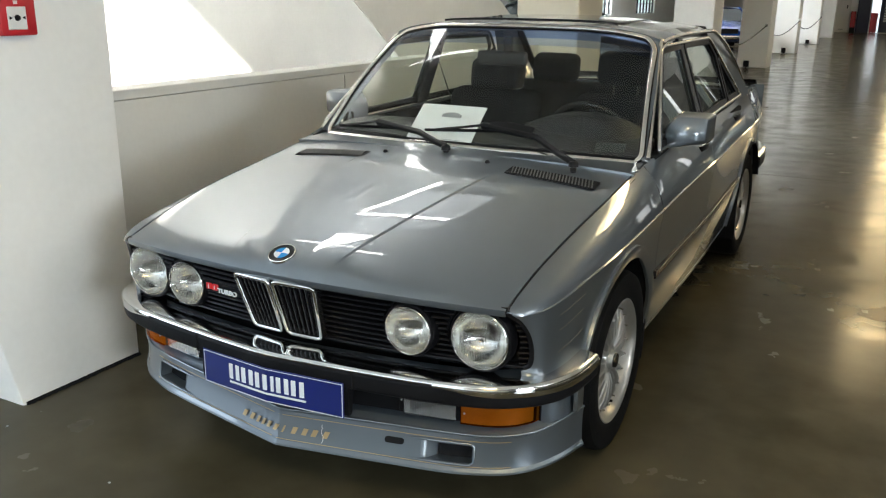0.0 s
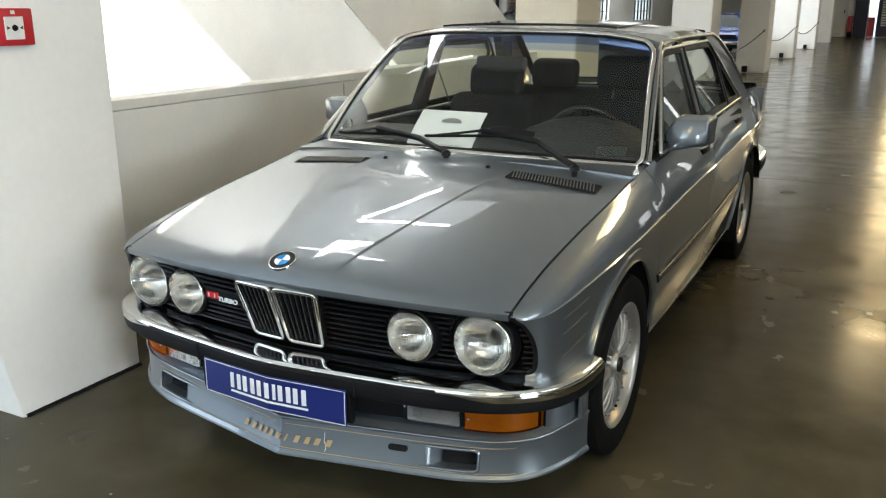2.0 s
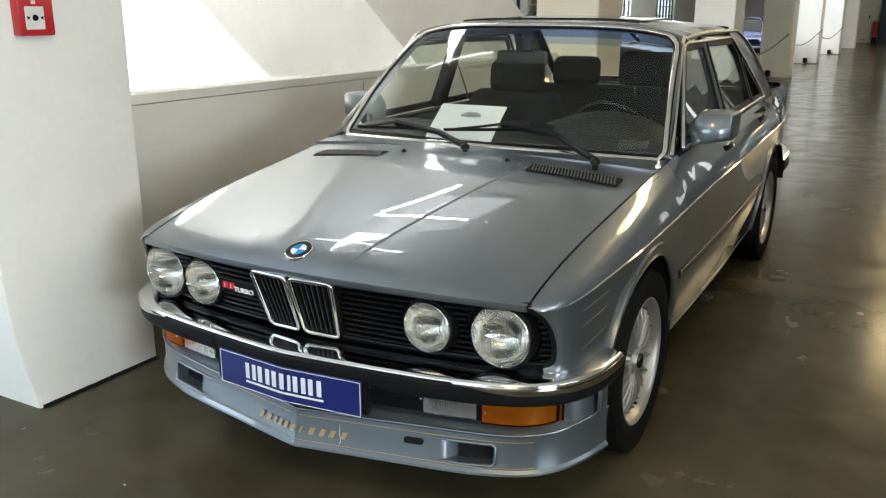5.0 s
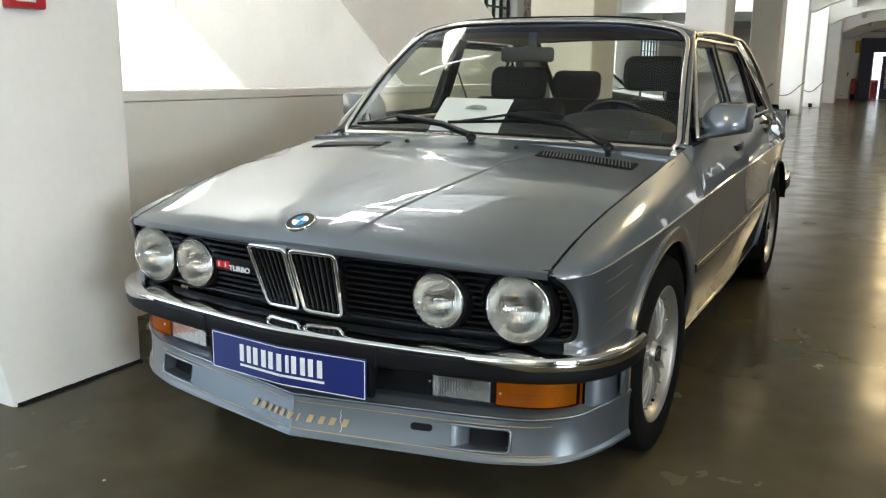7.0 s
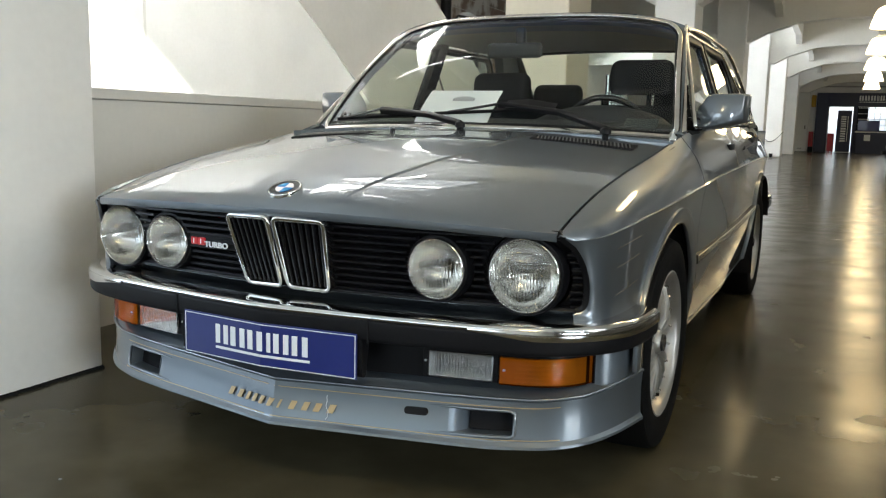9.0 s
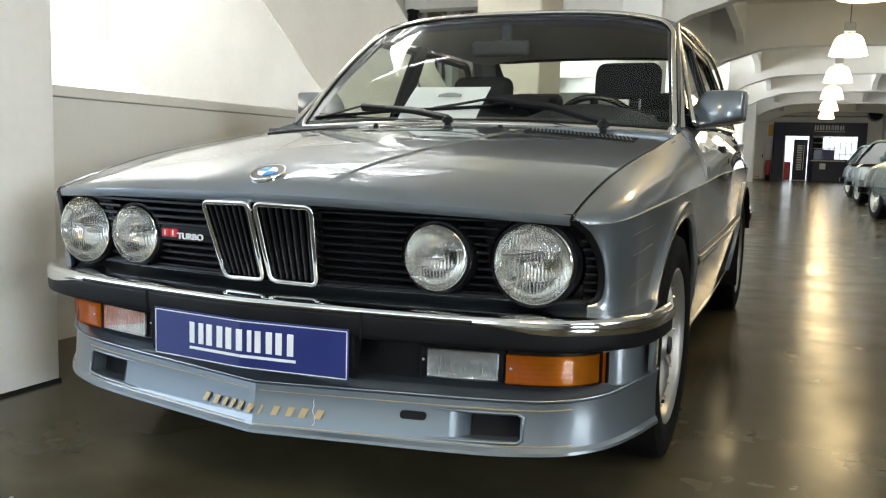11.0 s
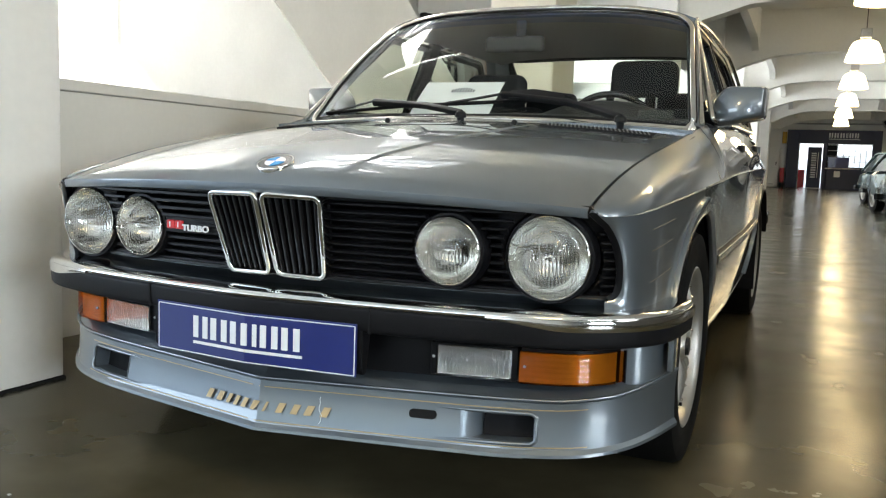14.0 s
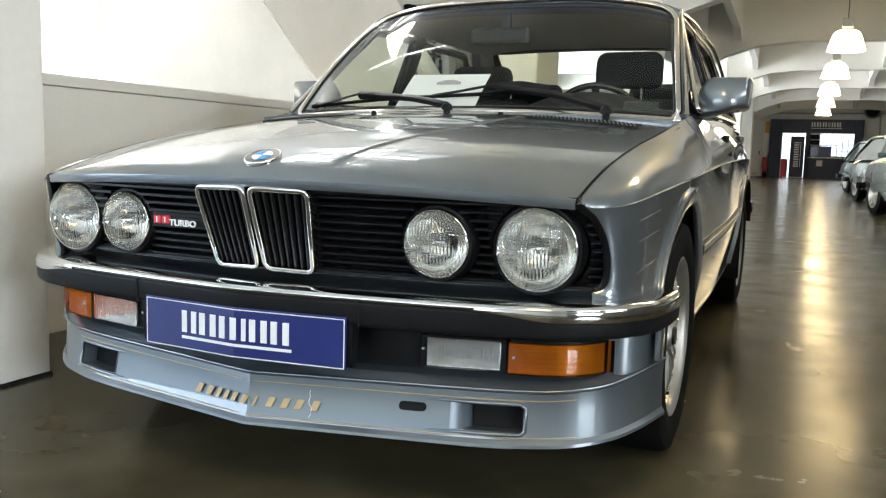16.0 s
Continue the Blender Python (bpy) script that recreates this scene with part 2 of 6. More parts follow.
def smooth_curve(table, t):
    """Cubic through a short table of (t, value), with no overshoot between its points."""
    n = len(table)
    if t <= table[0][0]:
        i, t = 0, (t if n > 2 and t > table[0][0] - 0.05 else table[0][0])
    elif t >= table[-1][0]:
        i, t = n - 2, table[-1][0]
    else:
        i = max(k for k in range(n - 1) if table[k][0] <= t)
    d = [(table[k + 1][1] - table[k][1]) / (table[k + 1][0] - table[k][0]) for k in range(n - 1)]

    def slope(k):
        if k == 0:
            return d[0]
        if k == n - 1:
            return d[-1]
        if d[k - 1] * d[k] <= 0:
            return 0.0
        ha, hb = table[k][0] - table[k - 1][0], table[k + 1][0] - table[k][0]
        return 3 * (ha + hb) / ((2 * hb + ha) / d[k - 1] + (hb + 2 * ha) / d[k])
    (t0, v0), (t1, v1) = table[i], table[i + 1]
    h = t1 - t0
    f = (t - t0) / h
    if f < 0:
        return v0 + d[0] * (t - t0)
    return v0 * (1 + 2 * f) * (1 - f) ** 2 + h * slope(i) * f * (1 - f) ** 2 + v1 * f * f * (3 - 2 * f) + h * slope(i + 1) * f * f * (f - 1)


def steps(a, b, n):
    return [a + (b - a) * i / n for i in range(n + 1)]


def box(x0, x1, y0, y1, z0, z1, bevel=0.0, seg=2, bm=None):
    own = bm is None
    bm = bm or bmesh.new()
    vs = [bm.verts.new(p) for p in ((x0, y0, z0), (x1, y0, z0), (x1, y1, z0), (x0, y1, z0), (x0, y0, z1), (x1, y0, z1), (x1, y1, z1), (x0, y1, z1))]
    for q in ((3, 2, 1, 0), (4, 5, 6, 7), (0, 1, 5, 4), (1, 2, 6, 5), (2, 3, 7, 6), (3, 0, 4, 7)):
        bm.faces.new([vs[i] for i in q])
    if bevel and own:
        bmesh.ops.bevel(bm, geom=bm.edges[:], offset=bevel, segments=seg, affect="EDGES", profile=0.5)
    return bm


def grid(us, vs, f, thick=0.0, bm=None):
    """A sheet of quads through f(u, v); thick: metres by which it is given depth, inwards."""
    bm = bm or bmesh.new()
    rows = [[bm.verts.new(f(u, v)) for v in vs] for u in us]
    for r0, r1 in zip(rows, rows[1:]):
        for a, b, c, d in zip(r0, r0[1:], r1[1:], r1):
            bm.faces.new((a, b, c, d))
    if thick:
        bm.normal_update()
        bmesh.ops.solidify(bm, geom=bm.faces[:], thickness=thick)
        bmesh.ops.recalc_face_normals(bm, faces=bm.faces[:])
    return bm


def prism(pts, depth, bevel=0.0, seg=2, frame_m=None):
    """An outline in the local xz plane, given depth along local y from 0, then laid by frame_m."""
    bm = bmesh.new()
    a = [bm.verts.new((x, 0, z)) for x, z in pts]
    b = [bm.verts.new((x, depth, z)) for x, z in pts]
    bm.faces.new(a)
    bm.faces.new(b[::-1])
    for i in range(len(pts)):
        j = (i + 1) % len(pts)
        bm.faces.new((a[j], a[i], b[i], b[j]))
    bmesh.ops.recalc_face_normals(bm, faces=bm.faces[:])
    if bevel:
        bmesh.ops.bevel(bm, geom=bm.edges[:], offset=bevel, segments=seg, affect="EDGES", profile=0.5)
    if frame_m is not None:
        bmesh.ops.transform(bm, matrix=frame_m, verts=bm.verts[:])
    return bm


def rounded(pts, r, n=4):
    """Rounds the corners of an outline; r: one radius or one a corner."""
    out = []
    k = len(pts)
    for i in range(k):
        p, a, b = Vector(pts[i]), Vector(pts[i - 1]), Vector(pts[(i + 1) % k])
        ri = r[i] if isinstance(r, (list, tuple)) else r
        da, db = (a - p), (b - p)
        la, lb = min(ri, da.length * 0.48), min(ri, db.length * 0.48)
        pa, pb = p + da.normalized() * la, p + db.normalized() * lb
        for j in range(n + 1):
            t = j / n
            q = pa * (1 - t) ** 2 + p * 2 * t * (1 - t) + pb * t ** 2
            out.append((q.x, q.y))
    return out


def sweep(path, profile, up=(0, 0, 1), closed=False, cap=True):
    """Draws a closed outline (side, up) along a path of points."""
    bm = bmesh.new()
    P = [Vector(p) for p in path]
    n = len(P)
    ring = []
    for i in range(n):
        a = P[i - 1] if (i or closed) else P[i]
        b = P[(i + 1) % n] if (i < n - 1 or closed) else P[i]
        t = (b - a).normalized()
        u = Vector(up(P[i]) if callable(up) else up)
        s = t.cross(u).normalized()
        u = s.cross(t).normalized()
        ring.append([bm.verts.new(P[i] + s * px + u * pz) for px, pz in profile])
    m = len(profile)
    for i in range(n if closed else n - 1):
        r0, r1 = ring[i], ring[(i + 1) % n]
        for j in range(m):
            bm.faces.new((r0[j], r0[(j + 1) % m], r1[(j + 1) % m], r1[j]))
    if cap and not closed:
        bm.faces.new(ring[0])
        bm.faces.new(ring[-1][::-1])
    bmesh.ops.recalc_face_normals(bm, faces=bm.faces[:])
    return bm


def disc_profile(r, n=8):
    return [(r * math.cos(2 * math.pi * i / n), r * math.sin(2 * math.pi * i / n)) for i in range(n)]


def slab(w, h, r=0.002):
    return rounded([(-w / 2, -h / 2), (w / 2, -h / 2), (w / 2, h / 2), (-w / 2, h / 2)], r, 2)


def lathe(profile, n=32, m=None, bm=None):
    """Turns (radius, height) round local z; a radius of 0 closes the end."""
    bm = bm or bmesh.new()
    rings = []
    for r, z in profile:
        if r < 1e-6:
            rings.append([bm.verts.new((0, 0, z))] * n)
        else:
            rings.append([bm.verts.new((r * math.cos(2 * math.pi * i / n), r * math.sin(2 * math.pi * i / n), z)) for i in range(n)])
    for a, b in zip(rings, rings[1:]):
        for i in range(n):
            j = (i + 1) % n
            q = [a[i], a[j], b[j], b[i]]
            u = list(dict.fromkeys(q))
            if len(u) > 2:
                bm.faces.new(u)
    bmesh.ops.recalc_face_normals(bm, faces=bm.faces[:])
    if m is not None:
        bmesh.ops.transform(bm, matrix=m, verts=bm.verts[:])
    return bm


def move(bm, m):
    bmesh.ops.transform(bm, matrix=m, verts=bm.verts[:])
    return bm


def mirror_bm(bm):
    """The same shape on the other side of the car."""
    out = bm.copy()
    for v in out.verts:
        v.co.x = -v.co.x
    bmesh.ops.reverse_faces(out, faces=out.faces[:])
    return out


def both(name, bm, material, parent, label="", smooth=None):
    a = mirror_bm(bm)
    return part(name, bm, material, parent, label, smooth), part(name, a, material, parent, label, smooth)


def join(*bms):
    out = bmesh.new()
    for b in bms:
        me = bpy.data.meshes.new("tmp")
        b.to_mesh(me)
        b.free()
        out.from_mesh(me)
        bpy.data.meshes.remove(me)
    return out

# ---- the hall ----
CEIL = 4.40
JOINTS = [-8.0, 5.30, 11.75, 18.2, 24.65, 31.1, 37.55, 46.2]
structure("ground", box(-9.3, 7.3, -8.2, 46.4, -0.30, -0.012), PAINT_DARK, "dark sub-base under the hall floor", "floor")
for i, (a, b) in enumerate(zip(JOINTS, JOINTS[1:])):
    structure("floor" if i == 0 else "floor_%d" % i, box(-9.2, 7.2, a + 0.004, b - 0.004, -0.012, 0.0, 0.002, 1), FLOOR,
              "polished dark brown screed floor with worn gloss", "floor")
structure("ceiling", box(-9.2, 7.2, -8.2, 46.4, CEIL, CEIL + 0.2), CEIL_WHITE, "white painted concrete ceiling", "ceiling")


def wall_with_holes(name, axis, c0, c1, u0, u1, z0, z1, holes, material, label):
    """A wall across one axis with rectangular openings (u0, u1, z0, z1)."""
    bm = bmesh.new()
    us = sorted({u0, u1, *[h[0] for h in holes], *[h[1] for h in holes]})
    zs = sorted({z0, z1, *[h[2] for h in holes], *[h[3] for h in holes]})
    for ua, ub in zip(us, us[1:]):
        for za, zb in zip(zs, zs[1:]):
            um, zm = (ua + ub) / 2, (za + zb) / 2
            if any(h[0] < um < h[1] and h[2] < zm < h[3] for h in holes):
                continue
            if axis == "x":
                box(c0, c1, ua, ub, za, zb, bm=bm)
            else:
                box(ua, ub, c0, c1, za, zb, bm=bm)
    bmesh.ops.remove_doubles(bm, verts=bm.verts[:], dist=0.0005)
    return structure(name, bm, material, label, "wall")


EAST = [(-5.75, -3.65, 0.98, 2.12)] + [(2.0, 5.2, 1.6, 2.92)] + [(wy - 1.2, wy + 1.2, 1.0, 2.92) for wy in (8.6, 15.0, 21.4, 27.8, 34.2)]
# side wall out of view; its dark colour dims bounce and reflections
wall_with_holes("wall_east", "x", 7.0, 7.2, -8.2, 46.4, 0, CEIL, EAST + [(-2.6, 0.85, 2.95, 4.25)], WALL_EAST, "unseen plastered side wall with windows, darkened to cut bounced light")
# unseen gusset added across the high window's corner to slant the sun patch's edge
structure("window_gusset", prism([(0.86, 2.85), (0.86, 4.3), (-1.0, 4.3)], 0.1, frame_m=pose(7.05, 0, 0, 0, 0, 90)), WALL_CREAM, "unseen slanting plate that cuts the edge of the sun patch", "wall")
WEST = [(wy - 1.5, wy + 1.5, 0.9, 3.3) for wy in (3.5, 10.0, 16.5, 23.0, 29.5, 36.0)]
wall_with_holes("wall_west", "x", -9.2, -9.0, -8.2, 46.4, 0, CEIL, WEST, WALL_WHITE, "white plastered outer wall with tall windows")
wall_with_holes("wall_south", "y", -8.2, -8.0, -9.2, 7.2, 0, CEIL, [(-2.2, 1.6, 0.2, 3.3)], WALL_WHITE, "white end wall with a wide entrance")
wall_with_holes("wall_north", "y", 46.0, 46.2, -9.2, 7.2, 0, CEIL, [(-0.40, 3.0, 0.0, 2.3)], WALL_WHITE, "white end wall behind the reception", )


def mullion_window(name, x, wy, half, z0, z1, nx, nz, material):
    ob = tagged(new(name), "tall factory window with a grid of thin bars", "window", kind="structure")
    for i in range(nx + 1):
        y = wy - half + 2 * half * i / nx
        part("window_bar", box(x - 0.03, x + 0.03, y - 0.025, y + 0.025, z0, z1), material, ob)
    for k in range(nz + 1):
        z = z0 + (z1 - z0) * k / nz
        part("window_rail", box(x - 0.025, x + 0.025, wy - half, wy + half, z - 0.02, z + 0.02), material, ob)
    part("pane", box(x - 0.006, x + 0.006, wy - half, wy + half, z0, z1), GLASS, ob).visible_shadow = False


for i, wy in enumerate((3.5, 10.0, 16.5, 23.0, 29.5, 36.0)):
    mullion_window("window_%d" % (i + 1), -9.1, wy, 1.5, 0.9, 3.3, 6, 6, BLACK)
structure("backdrop", box(-11.0, -10.9, -4, 46, -1, 6), SKY_GLOW, "bright overcast daylight outside the windows", "backdrop")
structure("backdrop_1", box(-3, 5, 52.0, 52.1, -1, 5), SKY_GLOW, "bright daylight beyond the far opening", "backdrop")

# added blocker out of view: keeps low window light off the car's flank
structure("wall_light_block", box(4.2, 4.34, -2.3, 5.8, 0, 1.94, 0.01, 1), WALL_EAST, "unseen low dark wall added to block window light from the car's flank", "wall")

# pier, parapet and the stair wall beside the car
PIER = [(0.0, -0.822), (0.05, -0.832), (0.15, -0.855), (0.28, -0.880), (0.45, -0.897), (0.7, -0.902), (CEIL, -0.902)]
bm = bmesh.new()
rings = []
for z, y in PIER:
    c = 0.012
    rings.append([bm.verts.new((px, py, z)) for px, py in ((-2.6, y), (-1.2 - c, y), (-1.2 - c * 0.3, y + c * 0.3), (-1.2, y + c), (-1.2, -0.26 - c), (-1.2 - c * 0.3, -0.26 - c * 0.3), (-1.2 - c, -0.26), (-2.6, -0.26))])
for r0, r1 in zip(rings, rings[1:]):
    for i in range(8):
        j = (i + 1) % 8
        bm.faces.new((r0[i], r0[j], r1[j], r1[i]))
bm.faces.new(rings[0][::-1])
bm.faces.new(rings[-1])
bmesh.ops.recalc_face_normals(bm, faces=bm.faces[:])
structure("pier", bm, WALL_WHITE, "white plastered pier with a worn rounded foot", "pier", 30)
rnd = random.Random(7)
structure("trim_2", sweep([(-1.196 + rnd.uniform(-0.004, 0.003), y, 0.003) for y in steps(-0.81, -0.265, 40)], rounded([(-0.010, -0.004), (0.010, -0.004), (0.006, 0.006), (-0.004, 0.009)], 0.002, 1)), PAINT_DARK, "dark ragged open joint at the foot of the pier", "joint")
structure("parapet", box(-1.85, -1.70, -0.28, 5.4, 0, 1.0), WALL_GREY, "grey painted panelled parapet wall", "wall")
structure("parapet_cap", box(-1.86, -1.694, -0.28, 5.4, 1.003, 1.05, 0.004, 1), WALL_GREY, "grey cap rail along the parapet", "wall")
for y in (2.05, 4.1):
    structure("trim", box(-1.6985, -1.6965, y - 0.0015, y + 0.0015, 0.02, 0.99), PAINT_DARK, "thin open joint between parapet panels", "joint")
# stair flight rising along the far side of the stairwell: its closed side, between soffit and handrail
STAIR = [(-0.70, CEIL), (4.45, 0.90), (4.45, 0.0), (8.1, 0.0), (8.1, 0.65), (1.28, CEIL)]
structure("stair_flight", prism(STAIR, 0.015, frame_m=pose(-2.68, 0, 0, 0, 0, 90)), WALL_WHITE, "white closed side of a stair flight with a sloping upper edge", "stair")
structure("trim_1", box(-4.2, -4.196, 2.975, 3.0, 0.0, CEIL), WALL_GREY, "thin upright joint in the white stairwell wall", "joint")
# the opening is out of view, added for the bluish fill lamp
wall_with_holes("wall_stair_side", "x", -4.4, -4.2, -8.0, 6.7, 0, CEIL, [(-4.6, -1.7, 0.05, 3.6)], WALL_WHITE, "white stairwell wall with an added unseen opening for the fill lamp")

COLS = [5.42 + 6.45 * k for k in range(6)]
for i, y in enumerate(COLS):
    cx = -1.95 if i < 3 else -2.07
    structure("column" if i == 0 else "column_%d" % i, box(cx, cx + 0.65, y, y + 0.72, 0, CEIL, 0.02, 2), WALL_CREAM if i == 0 else WALL_WHITE,
              "white painted square concrete column", "column")


def beam_outline():
    """Haunched beam across the hall, seen along the hall."""
    pts = [(-9.1, CEIL), (-9.1, 3.45)]
    pts += [(-4.2, 3.45), (-3.3, 3.40), (-2.4, 3.18), (-1.95, 2.95), (-1.3, 2.95), (-0.9, 3.16), (-0.2, 3.38), (0.6, 3.45)]
    pts += [(3.4, 3.45), (4.4, 3.38), (5.3, 3.1), (5.9, 2.95), (7.0, 2.95), (7.0, CEIL)]
    return pts


for i in range(0, 7):
    y = 5.42 + 6.45 * i + 0.18
    structure("beam", prism(beam_outline(), 0.36, frame_m=pose(0, y, 0)), CEIL_WHITE, "white haunched concrete beam across the hall", "beam")
    if i < 6:
        for x in (-0.55, 2.9):
            rib = prism([(y + 0.36, CEIL), (y + 6.45, CEIL), (y + 6.45, 3.5), (y + 5.9, 3.72), (y + 3.4, 3.85), (y + 0.9, 3.72), (y + 0.36, 3.5)], 0.16, frame_m=pose(x, 0, 0, 0, 0, 90))
            structure("rib", rib, CEIL_WHITE, "white longitudinal ceiling rib with a shallow arch", "beam")


# ---- pendant lamps ----
def pendant_lamp(x, y, z):
    ob = thing("pendant_lamp", "white lit bell-shaped pendant lamp on a cord", "lamp", "pendant lamps along the hall", (x, y, z))
    prof = [(0.06, 0.40), (0.15, 0.396), (0.215, 0.365), (0.258, 0.30), (0.295, 0.20), (0.325, 0.10), (0.345, 0.02), (0.35, 0.0), (0.340, 0.0), (0.318, 0.10), (0.288, 0.20), (0.25, 0.295), (0.208, 0.355), (0.13, 0.385), (0.0, 0.39)]
    part("shade", lathe(prof, 28, pose(x, y, z)), SHADE_GLASS, ob, "glowing ribbed acrylic shade", 40)
    part("gear_box", join(box(x - 0.10, x + 0.10, y - 0.10, y + 0.10, z + 0.44, z + 0.62, 0.015), lathe([(0.05, z + 0.40), (0.05, z + 0.45)], 12, pose(x, y, 0))), STEEL, ob, "grey control gear box")
    part("cord", lathe([(0.008, z + 0.62), (0.008, CEIL)], 8, pose(x, y, 0)), BLACK, ob)
    return ob


LAMPS = [(1.62, -2.8), (1.60, 3.6), (1.58, 10.0), (1.56, 16.2), (1.50, 22.0), (1.46, 28.1), (1.44, 34.4), (1.42, 40.8)]
for x, y in LAMPS:
    pendant_lamp(x, y, 2.95)
    d = bpy.data.lights.new("pendant_light", "AREA")
    d.shape, d.size, d.energy, d.color = "DISK", 0.64, (9 if y < 0 else 5), WARM
    new("pendant_light", d).location = (x, y, 2.94)
# sun blocker, never in view: only the high window gets direct sun
structure("backdrop_2", box(12.0, 12.3, -30, 60, -0.3, 3.93), WALL_CREAM, "unseen wall added outside to block the sun from the lower windows", "backdrop")

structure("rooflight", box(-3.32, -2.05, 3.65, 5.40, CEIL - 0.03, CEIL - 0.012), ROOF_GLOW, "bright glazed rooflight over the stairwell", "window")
# added fill panel under the ceiling that brightens the stair wall
structure("stair_fill_panel", box(-3.60, -2.78, 1.15, 3.4, CEIL - 0.03, CEIL - 0.012), STAIR_FILL, "unseen glowing panel added to brighten the stair wall", "window")
for x0, x1, y0, y1 in ((-3.40, -3.32, 3.57, 5.48), (-2.05, -1.97, 3.57, 5.48), (-3.32, -2.05, 3.57, 3.65), (-3.32, -2.05, 5.40, 5.48)):
    structure("rooflight_frame", box(x0, x1, y0, y1, CEIL - 0.05, CEIL - 0.002, 0.004, 1), CEIL_WHITE, "white rooflight frame", "frame")

# ---- tube lights hung beside the stair ----
def tube_light(x0, y0, x1, y1, z):
    a, b = Vector((x0, y0, z)), Vector((x1, y1, z))
    ob = thing("tube_light", "slim lit fluorescent tube light hung from the ceiling", "lamp", "tube lights by the stair", ((x0 + x1) / 2, (y0 + y1) / 2, z))
    part("housing", sweep([a + Vector((0, 0, 0.045)), b + Vector((0, 0, 0.045))], slab(0.07, 0.04, 0.008)), WHITE_PLASTIC, ob, "white sheet housing")
    part("tube", sweep([a.lerp(b, 0.02), a.lerp(b, 0.98)], disc_profile(0.02, 10)), TUBE, ob, "glowing tube")
    for t in (0.15, 0.85):
        p = a.lerp(b, t)
        part("hanger", lathe([(0.004, z + 0.06), (0.004, CEIL)], 6, pose(p.x, p.y, 0)), STEEL, ob)


tube_light(-2.45, 2.75, -1.30, 2.72, 3.2)
tube_light(-2.35, 1.35, -1.20, 1.32, 3.2)
tube_light(-2.45, 2.85, -2.10, 3.95, 3.2)

# writing on the stair wall above the parapet, as plain bars
sign = tagged(new("wall_lettering"), "four lines of dark lettering on the white stair wall", "sign")
for i in range(4):
    z = 3.07 - i * 0.185
    part("arrow_bar", box(-2.6785, -2.675, 2.46, 2.57, z, z + 0.07), PRINT, sign)
    y = 2.66
    for w in ((0.42, 0.48, 0.14), (0.28, 0.62), (0.36, 0.42, 0.20), (0.48, 0.34))[i]:
        part("word_bar", box(-2.6785, -2.675, y, y + w, z, z + 0.075), PRINT, sign)
        y += w + 0.07

# ---- fire alarm box on the pier ----
alarm = thing("fire_alarm_box", "red fire alarm call point fixed to the pier", "alarm", at=(-1.2, -0.665, 1.405))
part("case", box(-1.2, -1.158, -0.735, -0.600, 1.342, 1.465, 0.006, 2), ALARM_RED, alarm, "red plastic case", 40)
part("front_plate", box(-1.160, -1.1545, -0.712, -0.640, 1.362, 1.438, 0.002, 1), WHITE_PLASTIC, alarm, "pale front plate")
part("button", lathe([(0.0, 0.006), (0.009, 0.005), (0.011, 0.0)], 16, pose(-1.1545, -0.676, 1.401, 0, 90, 0)), BLACK, alarm, "dark press button", 50)
for dy in (-0.024, 0.024):
    part("arrow_mark", prism([(-0.006, -0.006), (0.006, 0.0), (-0.006, 0.006)], 0.0012, frame_m=pose(-1.1533, -0.676 + dy, 1.401, 0, 0, 90) @ pose(0, 0, 0, 0, 0 if dy < 0 else 180, 0)), BLACK, alarm)
part("flame_mark", box(-1.159, -1.1575, -0.684, -0.668, 1.446, 1.458), WHITE_PLASTIC, alarm)

# ---- the silver saloon ----
car = thing("saloon_car", "silver-blue metallic four-door saloon with front spoiler, parked on the floor", "car")
WY = 2.625            # rear axle
ARCH_R, WZ = 0.365, 0.305

PLAN = [(-0.72, 0.750), (-0.60, 0.787), (-0.50, 0.806), (-0.40, 0.8135), (-0.30, 0.8215), (-0.20, 0.829), (-0.05, 0.834), (0.35, 0.836), (1.2, 0.834), (2.0, 0.816), (2.6, 0.800), (3.0, 0.776), (3.3, 0.744), (3.62, 0.69)]
CREASE = [(-0.72, 0.683), (-0.60, 0.687), (-0.50, 0.697), (-0.40, 0.7045), (-0.30, 0.712), (-0.20, 0.7195), (-0.10, 0.726), (0.0, 0.731), (0.3, 0.745), (1.0, 0.772), (2.3, 0.788), (3.6, 0.785)]
GAP_X = [(-0.75, 0.6995), (-0.62, 0.701), (-0.50, 0.706), (-0.35, 0.7135), (-0.20, 0.719), (0.0, 0.7235), (0.30, 0.730)]
GAP_Z = [(-0.75, 0.681), (-0.70, 0.695), (-0.66, 0.707), (-0.60, 0.725), (-0.50, 0.753), (-0.40, 0.776), (-0.30, 0.795), (-0.20, 0.811), (-0.10, 0.825), (0.0, 0.838), (0.15, 0.859), (0.30, 0.881)]
BELT_Z = [(0.30, 0.881), (0.50, 0.918), (1.2, 0.935), (2.2, 0.948), (2.7, 0.95), (3.6, 0.925)]
BELT_X = [(0.30, 0.730), (0.50, 0.748), (1.2, 0.750), (2.2, 0.730), (2.7, 0.695), (3.1, 0.672), (3.62, 0.635)]


def plan(y):
    return smooth_curve(PLAN, y)


def crease_z(y):
    return smooth_curve(CREASE, y)


def top_edge(y):
    """Upper outer edge of the body side: bonnet gap in front, belt line behind."""
    if y < 0.30:
        return smooth_curve(GAP_X, y), smooth_curve(GAP_Z, y)
    return smooth_curve(BELT_X, y), smooth_curve(BELT_Z, y)


